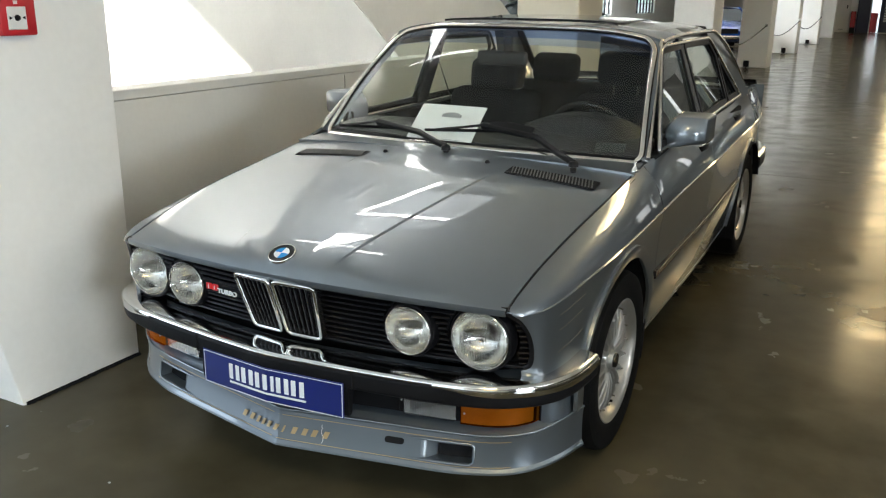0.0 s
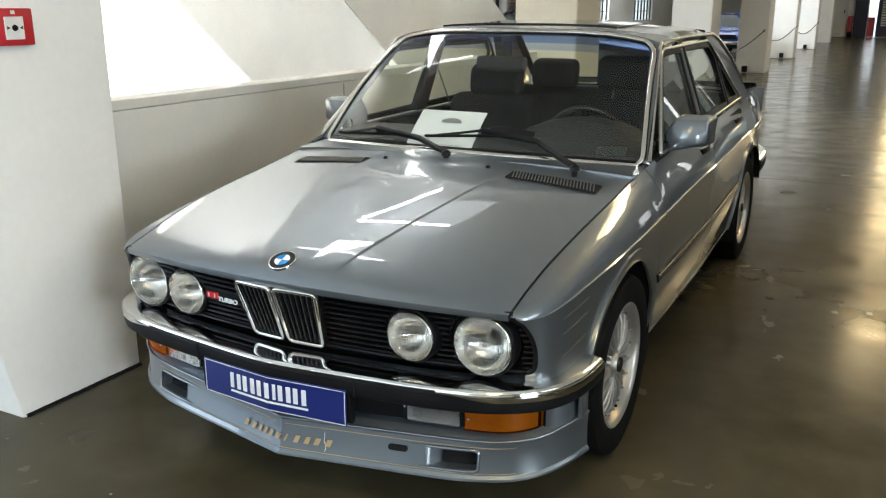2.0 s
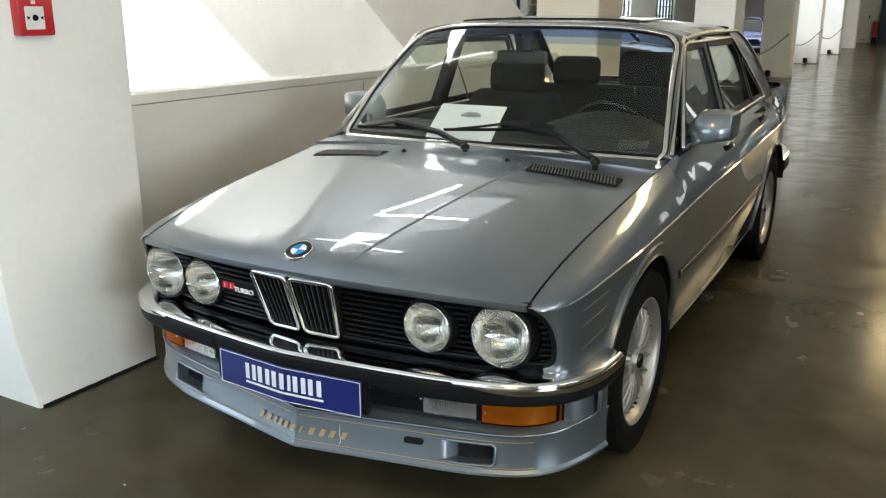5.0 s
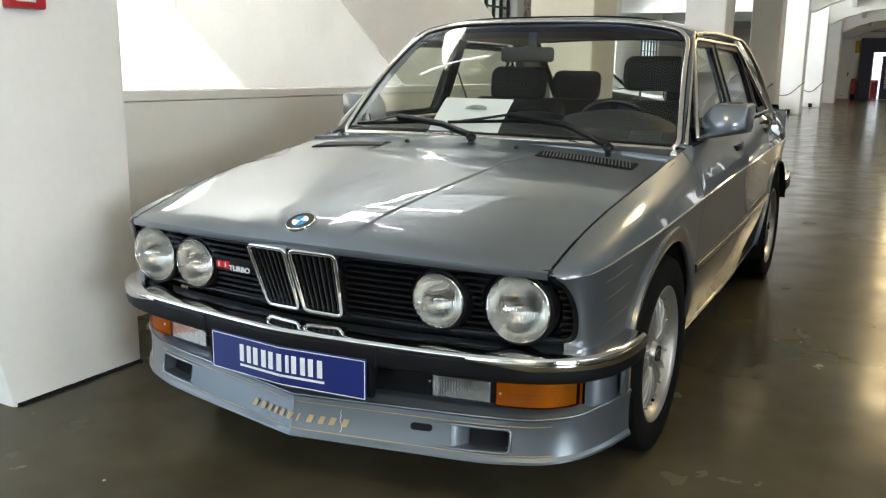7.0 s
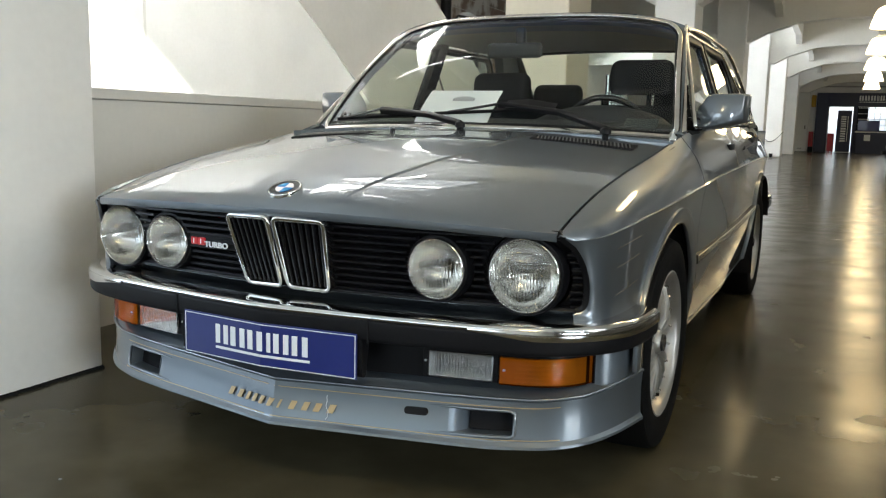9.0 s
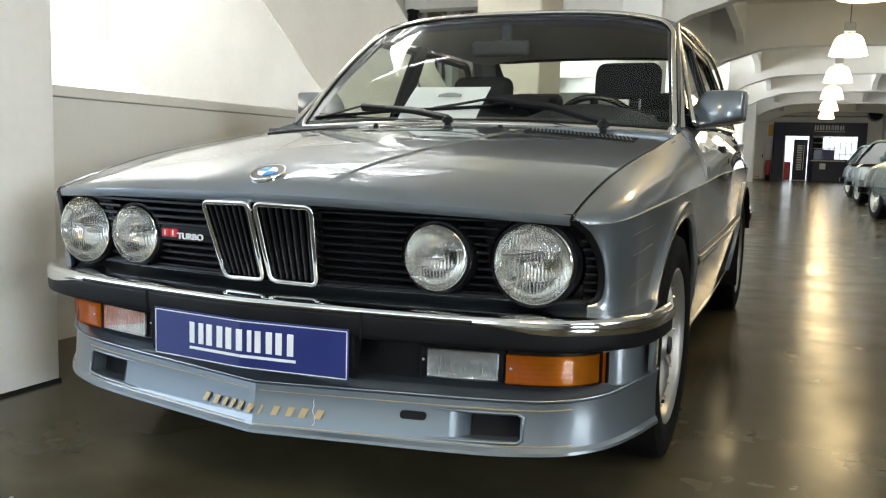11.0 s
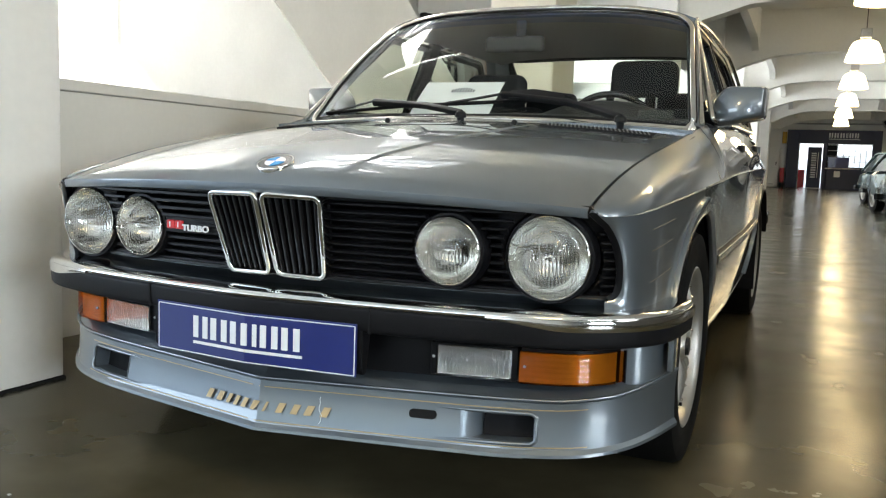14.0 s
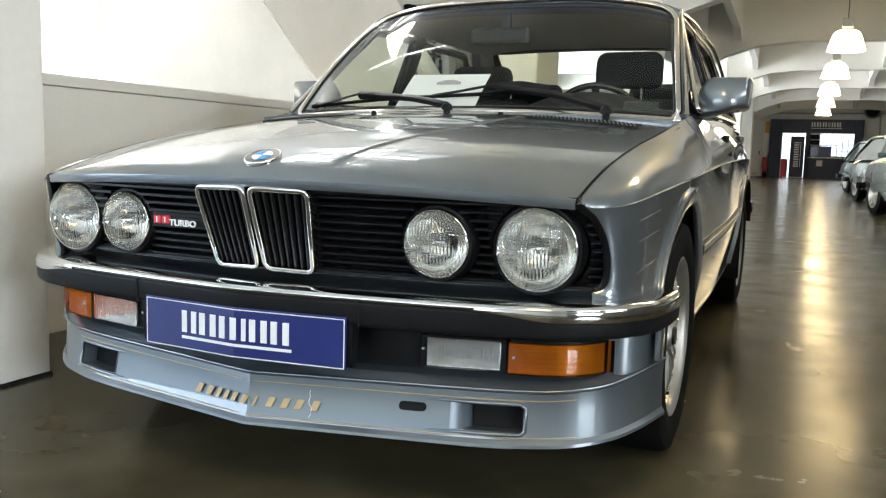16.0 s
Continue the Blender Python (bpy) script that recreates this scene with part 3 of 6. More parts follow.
def low_edge(y, sill=0.245):
    for c in (0.0, WY):
        d = abs(y - c)
        if d < ARCH_R:
            return max(sill, WZ + math.sqrt(ARCH_R ** 2 - d * d))
    if y < -ARCH_R:
        return 0.47
    if y > WY + ARCH_R:
        return 0.40
    return sill


def side_x(y, z):
    """Half width of the body side below the crease."""
    zc = crease_z(y)
    t = (zc - z) / (zc - 0.25)
    flare = 0.0
    for c in (0.0, WY):
        r = math.hypot(y - c, z - WZ)
        flare = max(flare, 0.001 * max(0.0, 1 - abs(r - ARCH_R) / 0.05))
    t = max(0.0, min(1.0, t))
    k = min(1.0, t / 0.40)
    lean = 0.018 * k * (2 - k) * max(0.0, min(1.0, (y + 0.60) / 0.60))
    return plan(y) - 0.004 - lean - 0.06 * max(0.0, t - 0.5) ** 1.6 * 2 + flare


# leading edge of the wing round the end of the grille, from the bumper up to the bonnet corner
EDGE = [(0.0, (0.722, -0.640, 0.470)), (0.13, (0.722, -0.650, 0.506)), (0.17, (0.735, -0.643, 0.5105)), (0.22, (0.745, -0.638, 0.517)), (0.34, (0.7535, -0.637, 0.540)), (0.50, (0.755, -0.643, 0.574)), (0.70, (0.750, -0.653, 0.613)), (0.86, (0.740, -0.666, 0.643)), (0.95, (0.727, -0.681, 0.667)), (1.0, (0.714, -0.696, 0.680)), (1.5, (0.707, -0.702, 0.687)), (2.0, (0.7005, -0.707, 0.692))]
END_X = [(0.506, 0.722), (0.517, 0.745), (0.540, 0.7535), (0.574, 0.755), (0.613, 0.750), (0.643, 0.740), (0.668, 0.727), (0.686, 0.703)]


def edge_point(s):
    return Vector([smooth_curve([(t, p[k]) for t, p in EDGE], s) for k in range(3)])


def side_panel(name, y0, y1, n, label=""):
    """Body side from sill or arch up to the crease and on to the top edge."""
    ys = steps(y0 + 0.0025, y1 - 0.0025, n)

    def f(y, s):
        zl, zc = low_edge(y), crease_z(y)
        xt, zt = top_edge(y)
        if s <= 1:
            z = lerp(zl, zc, s)
            return (side_x(y, z), y, z)
        xc = side_x(y, zc) - 0.004
        t = s - 1
        bul = math.sin(t * math.pi) * lerp(0.020, 0.009, max(0.0, min(1.0, (y - 0.1) / 0.5)))
        return (lerp(xc, xt, t ** 1.0) + bul * 0.8, y, lerp(zc, zt, t) + bul * 0.5)
    ss = sorted({*steps(0, 1, 16), 0.13, 0.15, 0.17, 0.195, 0.22, 0.28}) + [1.02, 1.06] + steps(1.12, 2.0, 10)
    if name == "front_wing":
        def g(u, s):
            b, a = Vector(f(y0 + 0.0025, s)), edge_point(s)
            ahead = (b - Vector(f(y0 + 0.0425, s))) / 0.04
            c = b + ahead * (b.y - a.y) * (0.88 if s < 1 else 0.88 - 0.38 * (s - 1))
            return a * (1 - u) ** 2 + c * 2 * u * (1 - u) + b * u * u
        corner = [0, 0.05, 0.12, 0.20, 0.29, 0.38, 0.48, 0.58, 0.68, 0.78, 0.88]
        bm = grid(corner, ss, g)
        rest = grid(ys, ss, f)
        whole = join(bm, rest)
        # bridge the last column of the corner to the wing proper
        whole.verts.ensure_lookup_table()
        m = len(ss)
        c0, c1 = (len(corner) - 1) * m, len(corner) * m
        for j in range(m - 1):
            whole.faces.new((whole.verts[c0 + j], whole.verts[c0 + j + 1], whole.verts[c1 + j + 1], whole.verts[c1 + j]))
        bmesh.ops.recalc_face_normals(whole, faces=whole.faces[:])
        bmesh.ops.solidify(whole, geom=whole.faces[:], thickness=0.010)
        bmesh.ops.recalc_face_normals(whole, faces=whole.faces[:])
        return both(name, whole, PAINT, car, label, 28)
    return both(name, grid(ys, ss, f, -0.012), PAINT, car, label, 28)


side_panel("front_wing", -0.575, 0.40, 72)
side_panel("front_door", 0.40, 1.335, 24)
side_panel("rear_door", 1.335, 2.36, 40)
side_panel("rear_quarter", 2.36, 3.60, 60)

# wheel arch lips
for c in (0.0, WY):
    pts = []
    for i in range(29):
        a = lerp(-8, 180 + 8, i / 28) if c == 0 else lerp(-8, 188, i / 28)
        y, z = c - (ARCH_R + 0.012) * math.cos(radians(a)), WZ + (ARCH_R + 0.012) * math.sin(radians(a))
        z = max(z, 0.26)
        pts.append((side_x(y, z) + 0.003, y, z))
    both("arch_lip", sweep(pts, rounded([(-0.024, -0.010), (0.022, -0.012), (0.022, 0.001), (-0.024, 0.008)], 0.004, 2), up=(1, 0, 0)), PAINT, car, "rolled wheel arch lip", 40)
    both("wheel_well", grid(steps(0, 200, 20) if c == 0 else steps(-20, 160, 20), [0.40, 0.80], lambda a, x: (x, c - (ARCH_R + 0.01) * math.cos(radians(a)), WZ + (ARCH_R + 0.01) * math.sin(radians(a))), 0.01), PAINT_DARK, car)

# sills, underbody
both("sill", grid(steps(0.34, WY - 0.34, 12), [0, 0.35, 0.7, 1.0], lambda y, s: (lerp(side_x(y, 0.262) + 0.003, 0.70, s ** 2), y, lerp(0.268, 0.195, s)), 0.01), PAINT, car, "silver sill panel", 40)
part("underbody", join(box(-0.70, 0.70, -0.62, 3.45, 0.20, 0.30), box(-0.44, 0.44, -0.60, 3.4, 0.30, 0.60)), PAINT_DARK, car, "dark underbody")

# ---- bonnet ----
HOOD = [(-0.815, 0.706), (-0.80, 0.722), (-0.775, 0.742), (-0.70, 0.770), (-0.5, 0.810), (-0.2, 0.855), (0.1, 0.892), (0.30, 0.912)]


def hood_front(x):
    return -0.814 + 0.111 * (abs(x) / 0.70) ** 2.0


def hood_z(x, v):
    """Height of the bonnet, without its raised middle, at a half width and share of its length."""
    ax = abs(x) / (smooth_curve(GAP_X, lerp(-0.705, 0.30, v)) - 0.004)
    zc = smooth_curve(HOOD, lerp(-0.808, 0.30, v))
    ze = smooth_curve(GAP_Z, lerp(-0.705, 0.30, v))
    return lerp(zc, ze, min(1.0, ax) ** 2.15)


def hood_crease(v):
    return lerp(0.172, 0.315, max(0.0, v) ** 0.8)


def hood_point(u, v):
    """u across: within 1 the raised middle, 1 to 2 its sharp edge, 2 to 3 the outer field; v along from the lip to the windscreen."""
    if v < 0:
        return Vector(hood_point(u, 0.0)) + Vector((0, 0.004 * v * v, 0.019 * v))
    s, a = (1 if u >= 0 else -1), abs(u)
    xc, xg = hood_crease(v), smooth_curve(GAP_X, lerp(-0.705, 0.30, v)) - 0.007
    if a <= 1:
        x, k = a * (xc - 0.003), 1.0
    elif a <= 2:
        x, k = xc - 0.003 + (a - 1) * 0.006, 2 - a
    else:
        x, k = lerp(xc + 0.003, xg, a - 2), 0.0
    x *= s
    y = lerp(hood_front(x), lerp(0.30, 0.262, 1 - abs(x) / 0.73), v)
    ridge = 0.0042 * k * min(1, v * 7) * max(0.0, min(1, (0.86 - v) * 6))
    return (x, y, hood_z(x, v) + ridge)


us = steps(-3, -2, 18) + [-1.5] + steps(-1, 1, 20) + [1.5] + steps(2, 3, 18)
bonnet = part("bonnet", grid(us, [-1, -0.75, -0.5, -0.25, 0, 0.004, 0.010, 0.018, 0.028, 0.04, 0.055, 0.075] + steps(0.10, 1.0, 48), hood_point, -0.012), PAINT, car, "wide silver bonnet with two faint creases", 20)
for s in (-1, 1):
    part("bonnet_gap", sweep([(s * (smooth_curve(GAP_X, y) - 0.003), y, smooth_curve(GAP_Z, y) - 0.010) for y in steps(-0.70, 0.30, 30)], slab(0.03, 0.004, 0.001)), PAINT_DARK, car)
# faint gold pinstripes low on the wing and doors
for ya, yb in ((-0.555, -0.39),):
    for dz in (0.040, 0.085, 0.150):
        both("pinstripe", sweep([(side_x(y, crease_z(y) - dz) + 0.0004, y, crease_z(y) - dz) for y in steps(ya, yb, 12)], slab(0.0016, 0.0010, 0.0003), up=(1, 0, 0)), GOLD_FAINT, car)

# ---- nose: grille, kidneys, headlights ----
def nose_y(x, z):
    ax = abs(x) / 0.76
    return -0.778 + 0.105 * ax ** 2.2 + (0.69 - z) * 0.28 + 0.010 * max(0.0, ax - 0.93) / 0.07


xs = steps(-0.740, 0.740, 48)
part("grille_backing", grid(xs, steps(0, 1, 6), lambda x, s: (x, nose_y(x, 0.6) + 0.085, lerp(0.515, 0.690 - 0.03 * max(0, (abs(x) - 0.69) / 0.05), s)), 0.01), PAINT_DARK, car, "black recess behind the grille")
for k in range(10):
    z = 0.5182 + k * 0.0178
    for s in (-1, 1):
        x1 = smooth_curve(END_X, z) - 0.016
        runs = [0.128]
        for cx, r in ((0.412, 0.083), (0.615, 0.098)):
            d = r * r - (z - 0.593) ** 2
            if d > 0:
                runs += [cx - math.sqrt(d), cx + math.sqrt(d)]
        runs[-1] = max(runs[-1], 0.706) if len(runs) > 3 and runs[-1] > 0.6 else runs[-1]
        runs.append(x1)
        for xa, xb in zip(runs[::2], runs[1::2]):
            if xb - xa < 0.012:
                continue
            path = [(s * x, nose_y(x, z) + 0.016, z) for x in steps(xa, xb, 8)]
            part("grille_slat", sweep(path, rounded([(-0.011, -0.004), (0.011, -0.003), (0.011, 0.003), (-0.011, 0.005)], 0.002, 1)), BLACK, car)
part("grille_frame_top", sweep([(x, nose_y(x, 0.69) + 0.006, 0.692) for x in steps(-0.70, 0.70, 40)], slab(0.02, 0.014, 0.004)), BLACK, car)
for s in (-1, 1):
    part("grille_end", sweep([(s * (p.x - 0.008), p.y + 0.010, p.z) for p in (edge_point(t) for t in steps(0.16, 1.95, 30))], slab(0.016, 0.020, 0.004), up=(0, -1, 0)), BLACK, car, "", 40)
part("grille_frame_bottom", sweep([(x, nose_y(x, 0.513) + 0.006, 0.513) for x in steps(-0.722, 0.722, 40)], slab(0.024, 0.008, 0.003)), BLACK, car)
part("front_panel", grid(steps(-0.719, 0.719, 40), [0, 0.08, 0.16, 0.4, 0.7, 1.0], lambda x, s: (x, nose_y(x, 0.508) - 0.002 + 0.075 * max(0.0, s - 0.08), lerp(0.5115, 0.468, s)), 0.008), PAINT, car, "silver panel under the grille", 40)

def lamp_surround(s):
    """Black panel that fills the grille round the outer headlight."""
    bm = bmesh.new()
    cx, cz, r, n = 0.616, 0.591, 0.097, 56
    rows = []
    for i in range(n):
        a = 2 * math.pi * i / n
        dx, dz = math.cos(a), math.sin(a)
        lim = min((0.762 - cx) / dx if dx > 1e-6 else 9, (0.512 - cx) / dx if dx < -1e-6 else 9, (0.688 - cz) / dz if dz > 1e-6 else 9, (0.512 - cz) / dz if dz < -1e-6 else 9)
        while dx > 0 and lim > 0.02 and cx + dx * lim > smooth_curve(END_X, cz + dz * lim) - 0.006:
            lim -= 0.002
        rows.append([bm.verts.new((s * (cx + dx * q), nose_y(cx + dx * q, cz + dz * q) + 0.022, cz + dz * q)) for q in (min(r, lim), max(min(r, lim) + 0.001, lim))])
    for i in range(n):
        j = (i + 1) % n
        bm.faces.new((rows[i][0], rows[i][1], rows[j][1], rows[j][0]))
    bmesh.ops.recalc_face_normals(bm, faces=bm.faces[:])
    return bm


for s in (-1, 1):
    part("lamp_surround", lamp_surround(s), BLACK, car)

# kidneys
KID = [(0.1445, 0.691), (0.0085, 0.694), (0.010, 0.515), (0.126, 0.512)]
for s in (-1, 1):
    out = rounded([(s * x, z) for x, z in KID], 0.017, 5)

    def kp(p, d=0.0):
        return (p[0], lerp(-0.811 + 0.117 * abs(p[0]), -0.746 + 0.085 * abs(p[0]), (0.692 - p[1]) / 0.179) + d, p[1])
    part("kidney_frame", sweep([kp(p) for p in out], rounded([(-0.0075, -0.011), (0.0075, -0.011), (0.0055, 0.012), (-0.0055, 0.012)], 0.004, 3), up=(0, -1, -0.3), closed=True), CHROME, car, "chrome kidney grille surround", 50)
    bm = prism(rounded([(s * x * 0.98, z) for x, z in KID], 0.018, 4), 0.004)
    for v in bm.verts:
        v.co.y += kp((v.co.x, v.co.z), 0.034)[1]
    part("kidney_backing", bm, PAINT_DARK, car)
    for i in range(7):
        t = (i + 0.7) / 7.4
        xa, xb = lerp(KID[1][0], KID[0][0], t), lerp(KID[2][0], KID[3][0], t)
        path = [kp((s * xa, 0.690), 0.002), kp((s * xb, 0.522), 0.002)]
        part("kidney_slat", sweep(path, rounded([(-0.0028, -0.014), (0.0028, -0.014), (0.0028, 0.008), (-0.0028, 0.008)], 0.002, 2), up=(0, -1, -0.3)), BLACK_GLOSS, car, smooth=40)
part("kidney_surround", sweep([(x, -0.796 + 0.11 * abs(x), 0.7025) for x in steps(-0.150, 0.150, 12)], slab(0.03, 0.010, 0.004)), BLACK, car)


def fluted_glass():
    """Clear pressed glass with upright flutes."""
    m = bpy.data.materials.new("fluted_headlight_glass")
    m.use_nodes = True
    nt = m.node_tree
    b = nt.nodes["Principled BSDF"]
    b.inputs["Transmission Weight"].default_value, b.inputs["Roughness"].default_value, b.inputs["IOR"].default_value = 1.0, 0.0, 1.33
    tc, mp, w, v = [nt.nodes.new(n) for n in ("ShaderNodeTexCoord", "ShaderNodeMapping", "ShaderNodeTexWave", "ShaderNodeTexVoronoi")]
    w.bands_direction = "X"
    w.inputs["Scale"].default_value, w.inputs["Distortion"].default_value = 42.0, 0.3
    v.inputs["Scale"].default_value = 34.0
    mp.inputs["Scale"].default_value = (1.0, 1.0, 0.45)
    nt.links.new(tc.outputs["Object"], mp.inputs["Vector"])
    nt.links.new(tc.outputs["Object"], w.inputs["Vector"])
    nt.links.new(mp.outputs[0], v.inputs["Vector"])
    add = nt.nodes.new("ShaderNodeMath")
    add.operation = "MULTIPLY_ADD"
    add.inputs[1].default_value = 0.7
    nt.links.new(v.outputs["Distance"], add.inputs[0])
    nt.links.new(w.outputs["Fac"], add.inputs[2])
    bp = nt.nodes.new("ShaderNodeBump")
    bp.inputs["Strength"].default_value, bp.inputs["Distance"].default_value = 0.6, 0.0026
    nt.links.new(add.outputs[0], bp.inputs["Height"])
    nt.links.new(bp.outputs[0], b.inputs["Normal"])
    return m


FLUTED = fluted_glass()


def headlight(x, y, z, r):
    """A round sealed lamp: bezel, chrome ring, reflector bowl, bulb shield and fluted lens."""
    m = pose(x, y, z, 90, 0, 0)          # local z looks to the front
    hl = part("headlight", lathe([(r + 0.012, -0.045), (r + 0.012, -0.012), (r + 0.009, -0.006), (r + 0.004, -0.006), (r + 0.003, -0.04)], 40, m), BLACK, car, "round headlight with a fluted glass lens", 40)
    part("chrome_ring", lathe([(r + 0.0035, -0.006), (r + 0.0030, 0.002), (r + 0.0008, 0.0035), (r - 0.0015, 0.0), (r - 0.001, -0.008)], 40, m), CHROME, hl, "thin chrome ring", 60)
    part("reflector", lathe([(r, -0.004), (r * 0.93, -0.020), (r * 0.75, -0.042), (r * 0.45, -0.060), (r * 0.18, -0.066), (0.0, -0.066)], 40, m), REFLECTOR, hl, "silvered reflector bowl", 80)
    part("bulb_shield", lathe([(0.0, -0.014), (r * 0.10, -0.016), (r * 0.16, -0.026), (r * 0.17, -0.05)], 18, m), CHROME_SOFT, hl, "", 60)
    lens = part("lens", lathe([(r - 0.001, -0.002)] + [(r * (1 - t) + 0.0, 0.014 * (1 - (1 - t) ** 2) ** 1.0) for t in steps(0.05, 1, 8)], 48, m), FLUTED, hl, "clear fluted lens", 60)
    lens.visible_shadow = False
    return hl


for s in (-1, 1):
    headlight(s * 0.616, nose_y(0.615, 0.592) - 0.012, 0.591, 0.083)
    headlight(s * 0.412, nose_y(0.412, 0.594) - 0.010, 0.593, 0.069)

# bonnet roundel: ring and four quarters, in plain colours
rp, rq = Vector(hood_point(0.0, 0.045)), Vector(hood_point(0.0, 0.068))
rm = Matrix.Translation((rp + rq) / 2 + Vector((0, 0, 0.0015))) @ Euler((math.atan2(rq.z - rp.z, rq.y - rp.y), 0, 0)).to_matrix().to_4x4()
roundel = part("roundel", lathe([(0.0, -0.006), (0.041, -0.006), (0.041, 0.002), (0.039, 0.004), (0.0, 0.0035)], 40, rm), BLACK_GLOSS, car, "black roundel with blue and white quarters", 40)
part("roundel_ring", lathe([(0.0425, -0.006), (0.0425, 0.003), (0.041, 0.0048), (0.039, 0.004), (0.039, -0.006)], 40, rm), CHROME, roundel, "", 60)
for i in range(4):
    pts = [(0, 0)] + [(0.0235 * math.cos(radians(90 * i + a)), 0.0235 * math.sin(radians(90 * i + a))) for a in steps(0, 90, 8)]
    bm = bmesh.new()
    lo, hi = [bm.verts.new((x, y, 0.0034)) for x, y in pts], [bm.verts.new((x, y, 0.0052)) for x, y in pts]
    bm.faces.new(hi)
    for k in range(len(pts)):
        j = (k + 1) % len(pts)
        bm.faces.new((lo[k], lo[j], hi[j], hi[k]))
    part("roundel_quarter", move(bm, rm), BLUE_ENAMEL if i % 2 else PLATE_WHITE, roundel)

# small model badge in the grille: red blocks, then a word in pale letters
part("badge_bar", box(-0.322, -0.150, nose_y(-0.24, 0.6) + 0.004, nose_y(-0.24, 0.6) + 0.010, 0.586, 0.622, 0.001, 1), BLACK, car)
for i in range(2):
    x0 = -0.318 + i * 0.0265
    bm = box(x0, x0 + 0.023, nose_y(x0, 0.6) - 0.006, nose_y(x0, 0.6) + 0.004, 0.594, 0.614, 0.002, 1)
    block = part("badge_block", bm, RED, car, "red enamel block of the badge")
    yb = nose_y(x0, 0.6) - 0.0072
    part("badge_mark", box(x0 + 0.0095, x0 + 0.0125, yb, yb + 0.0012, 0.598, 0.6105), PLATE_WHITE, block)


def lettering(text, size, m, material, parent, name, depth=0.0015, wide=1.0):
    """Raised letters from the built-in font, as one mesh under a thing."""
    cu = bpy.data.curves.new(name, "FONT")
    cu.body, cu.size, cu.extrude, cu.align_x, cu.offset = text, size, depth, "LEFT", size * 0.02
    tmp = bpy.data.objects.new(name, cu)
    bpy.context.scene.collection.objects.link(tmp)
    bpy.context.view_layer.update()
    me = bpy.data.meshes.new_from_object(tmp)
    bpy.data.objects.remove(tmp)
    bm = bmesh.new()
    bm.from_mesh(me)
    bpy.data.meshes.remove(me)
    bmesh.ops.scale(bm, vec=(wide, 1, 1), verts=bm.verts[:])
    return part(name, move(bm, m), material, parent)


lettering("TURBO", 0.0205, Matrix.Translation((-0.264, nose_y(-0.25, 0.6) - 0.006, 0.592)) @ Euler((radians(90), 0, radians(-4))).to_matrix().to_4x4(), PLATE_WHITE, car, "badge_letters", 0.0015, 1.22)

# ---- bumper ----
BUMP = [(0.0, -0.838), (0.13, -0.828), (0.27, -0.812), (0.45, -0.788), (0.58, -0.760), (0.68, -0.724), (0.755, -0.672), (0.80, -0.615), (0.826, -0.55), (0.838, -0.47), (0.842, -0.392)]


def mirrored(pts, z, dx=0.0):
    left = [(-x, y, z) for x, y in pts[:0:-1]]
    return left + [(x, y, z) for x, y in pts]


def fine_path(pts, n=6):
    """Catmull-Rom through a short list of points."""
    P = [Vector(p) for p in pts]
    P = [P[0] * 2 - P[1]] + P + [P[-1] * 2 - P[-2]]
    out = []
    for i in range(1, len(P) - 2):
        for k in range(n):
            t = k / n
            a, b, c, d = P[i - 1], P[i], P[i + 1], P[i + 2]
            out.append(0.5 * ((2 * b) + (c - a) * t + (2 * a - 5 * b + 4 * c - d) * t * t + (3 * b - a - 3 * c + d) * t ** 3))
    out.append(P[-2])
    return out


bump_path = fine_path(mirrored(BUMP, 0.455), 4)
# side is + to the outside of the curve: profile (side, up)
bumper = part("front_bumper", sweep(bump_path, rounded([(0.0, -0.034), (0.018, -0.034), (0.020, 0.018), (-0.05, 0.018), (-0.05, -0.02)], [0.006, 0.012, 0.006, 0.004, 0.004], 3)), RUBBER, car, "black rubber and chrome front bumper", 40)
part("chrome_blade", sweep([p + Vector((0, 0, 0.0185)) for p in bump_path], rounded([(0.0165, 0.0), (0.020, 0.007), (0.012, 0.015), (-0.004, 0.0175), (-0.085, 0.0195), (-0.085, 0.0)], [0.001, 0.005, 0.006, 0.008, 0.002, 0.001], 5)), CHROME, bumper, "chrome upper blade", 60)
mid = [p for p in bump_path if abs(p.x) < 0.285]
def corner_blade(s):
    """Front face of the chrome, deeper round the bumper's corner than across its middle."""
    path = [p for p in bump_path if s * p.x > 0.50]
    bm = bmesh.new()
    rows = []
    for i, p in enumerate(path):
        t = (path[min(i + 1, len(path) - 1)] - path[max(i - 1, 0)]).normalized()
        n = Vector((t.y, -t.x, 0))
        f = max(0.0, min(1.0, (s * p.x - 0.52) / 0.16))
        low = 0.0175 - 0.0165 * f * f * (3 - 2 * f)
        rows.append([bm.verts.new(p + n * d + Vector((0, 0, z))) for d, z in ((0.010, low), (0.0212, low), (0.0226, low + 0.003), (0.0228, 0.021), (0.0214, 0.0245), (0.010, 0.025))])
    for a, b in zip(rows, rows[1:]):
        for k in range(5):
            bm.faces.new((a[k], a[k + 1], b[k + 1], b[k]))
    for r in (rows[0], rows[-1]):
        bm.faces.new(r)
    bmesh.ops.recalc_face_normals(bm, faces=bm.faces[:])
    return bm


for s in (-1, 1):
    part("chrome_corner", corner_blade(s), CHROME, bumper, "", 60)
part("plate_carrier", sweep([p + Vector((0, 0.006, -0.062)) for p in mid], rounded([(0.0, -0.060), (0.020, -0.060), (0.024, 0.062), (-0.03, 0.062)], 0.008, 3)), RUBBER, bumper, "black plate carrier", 40)
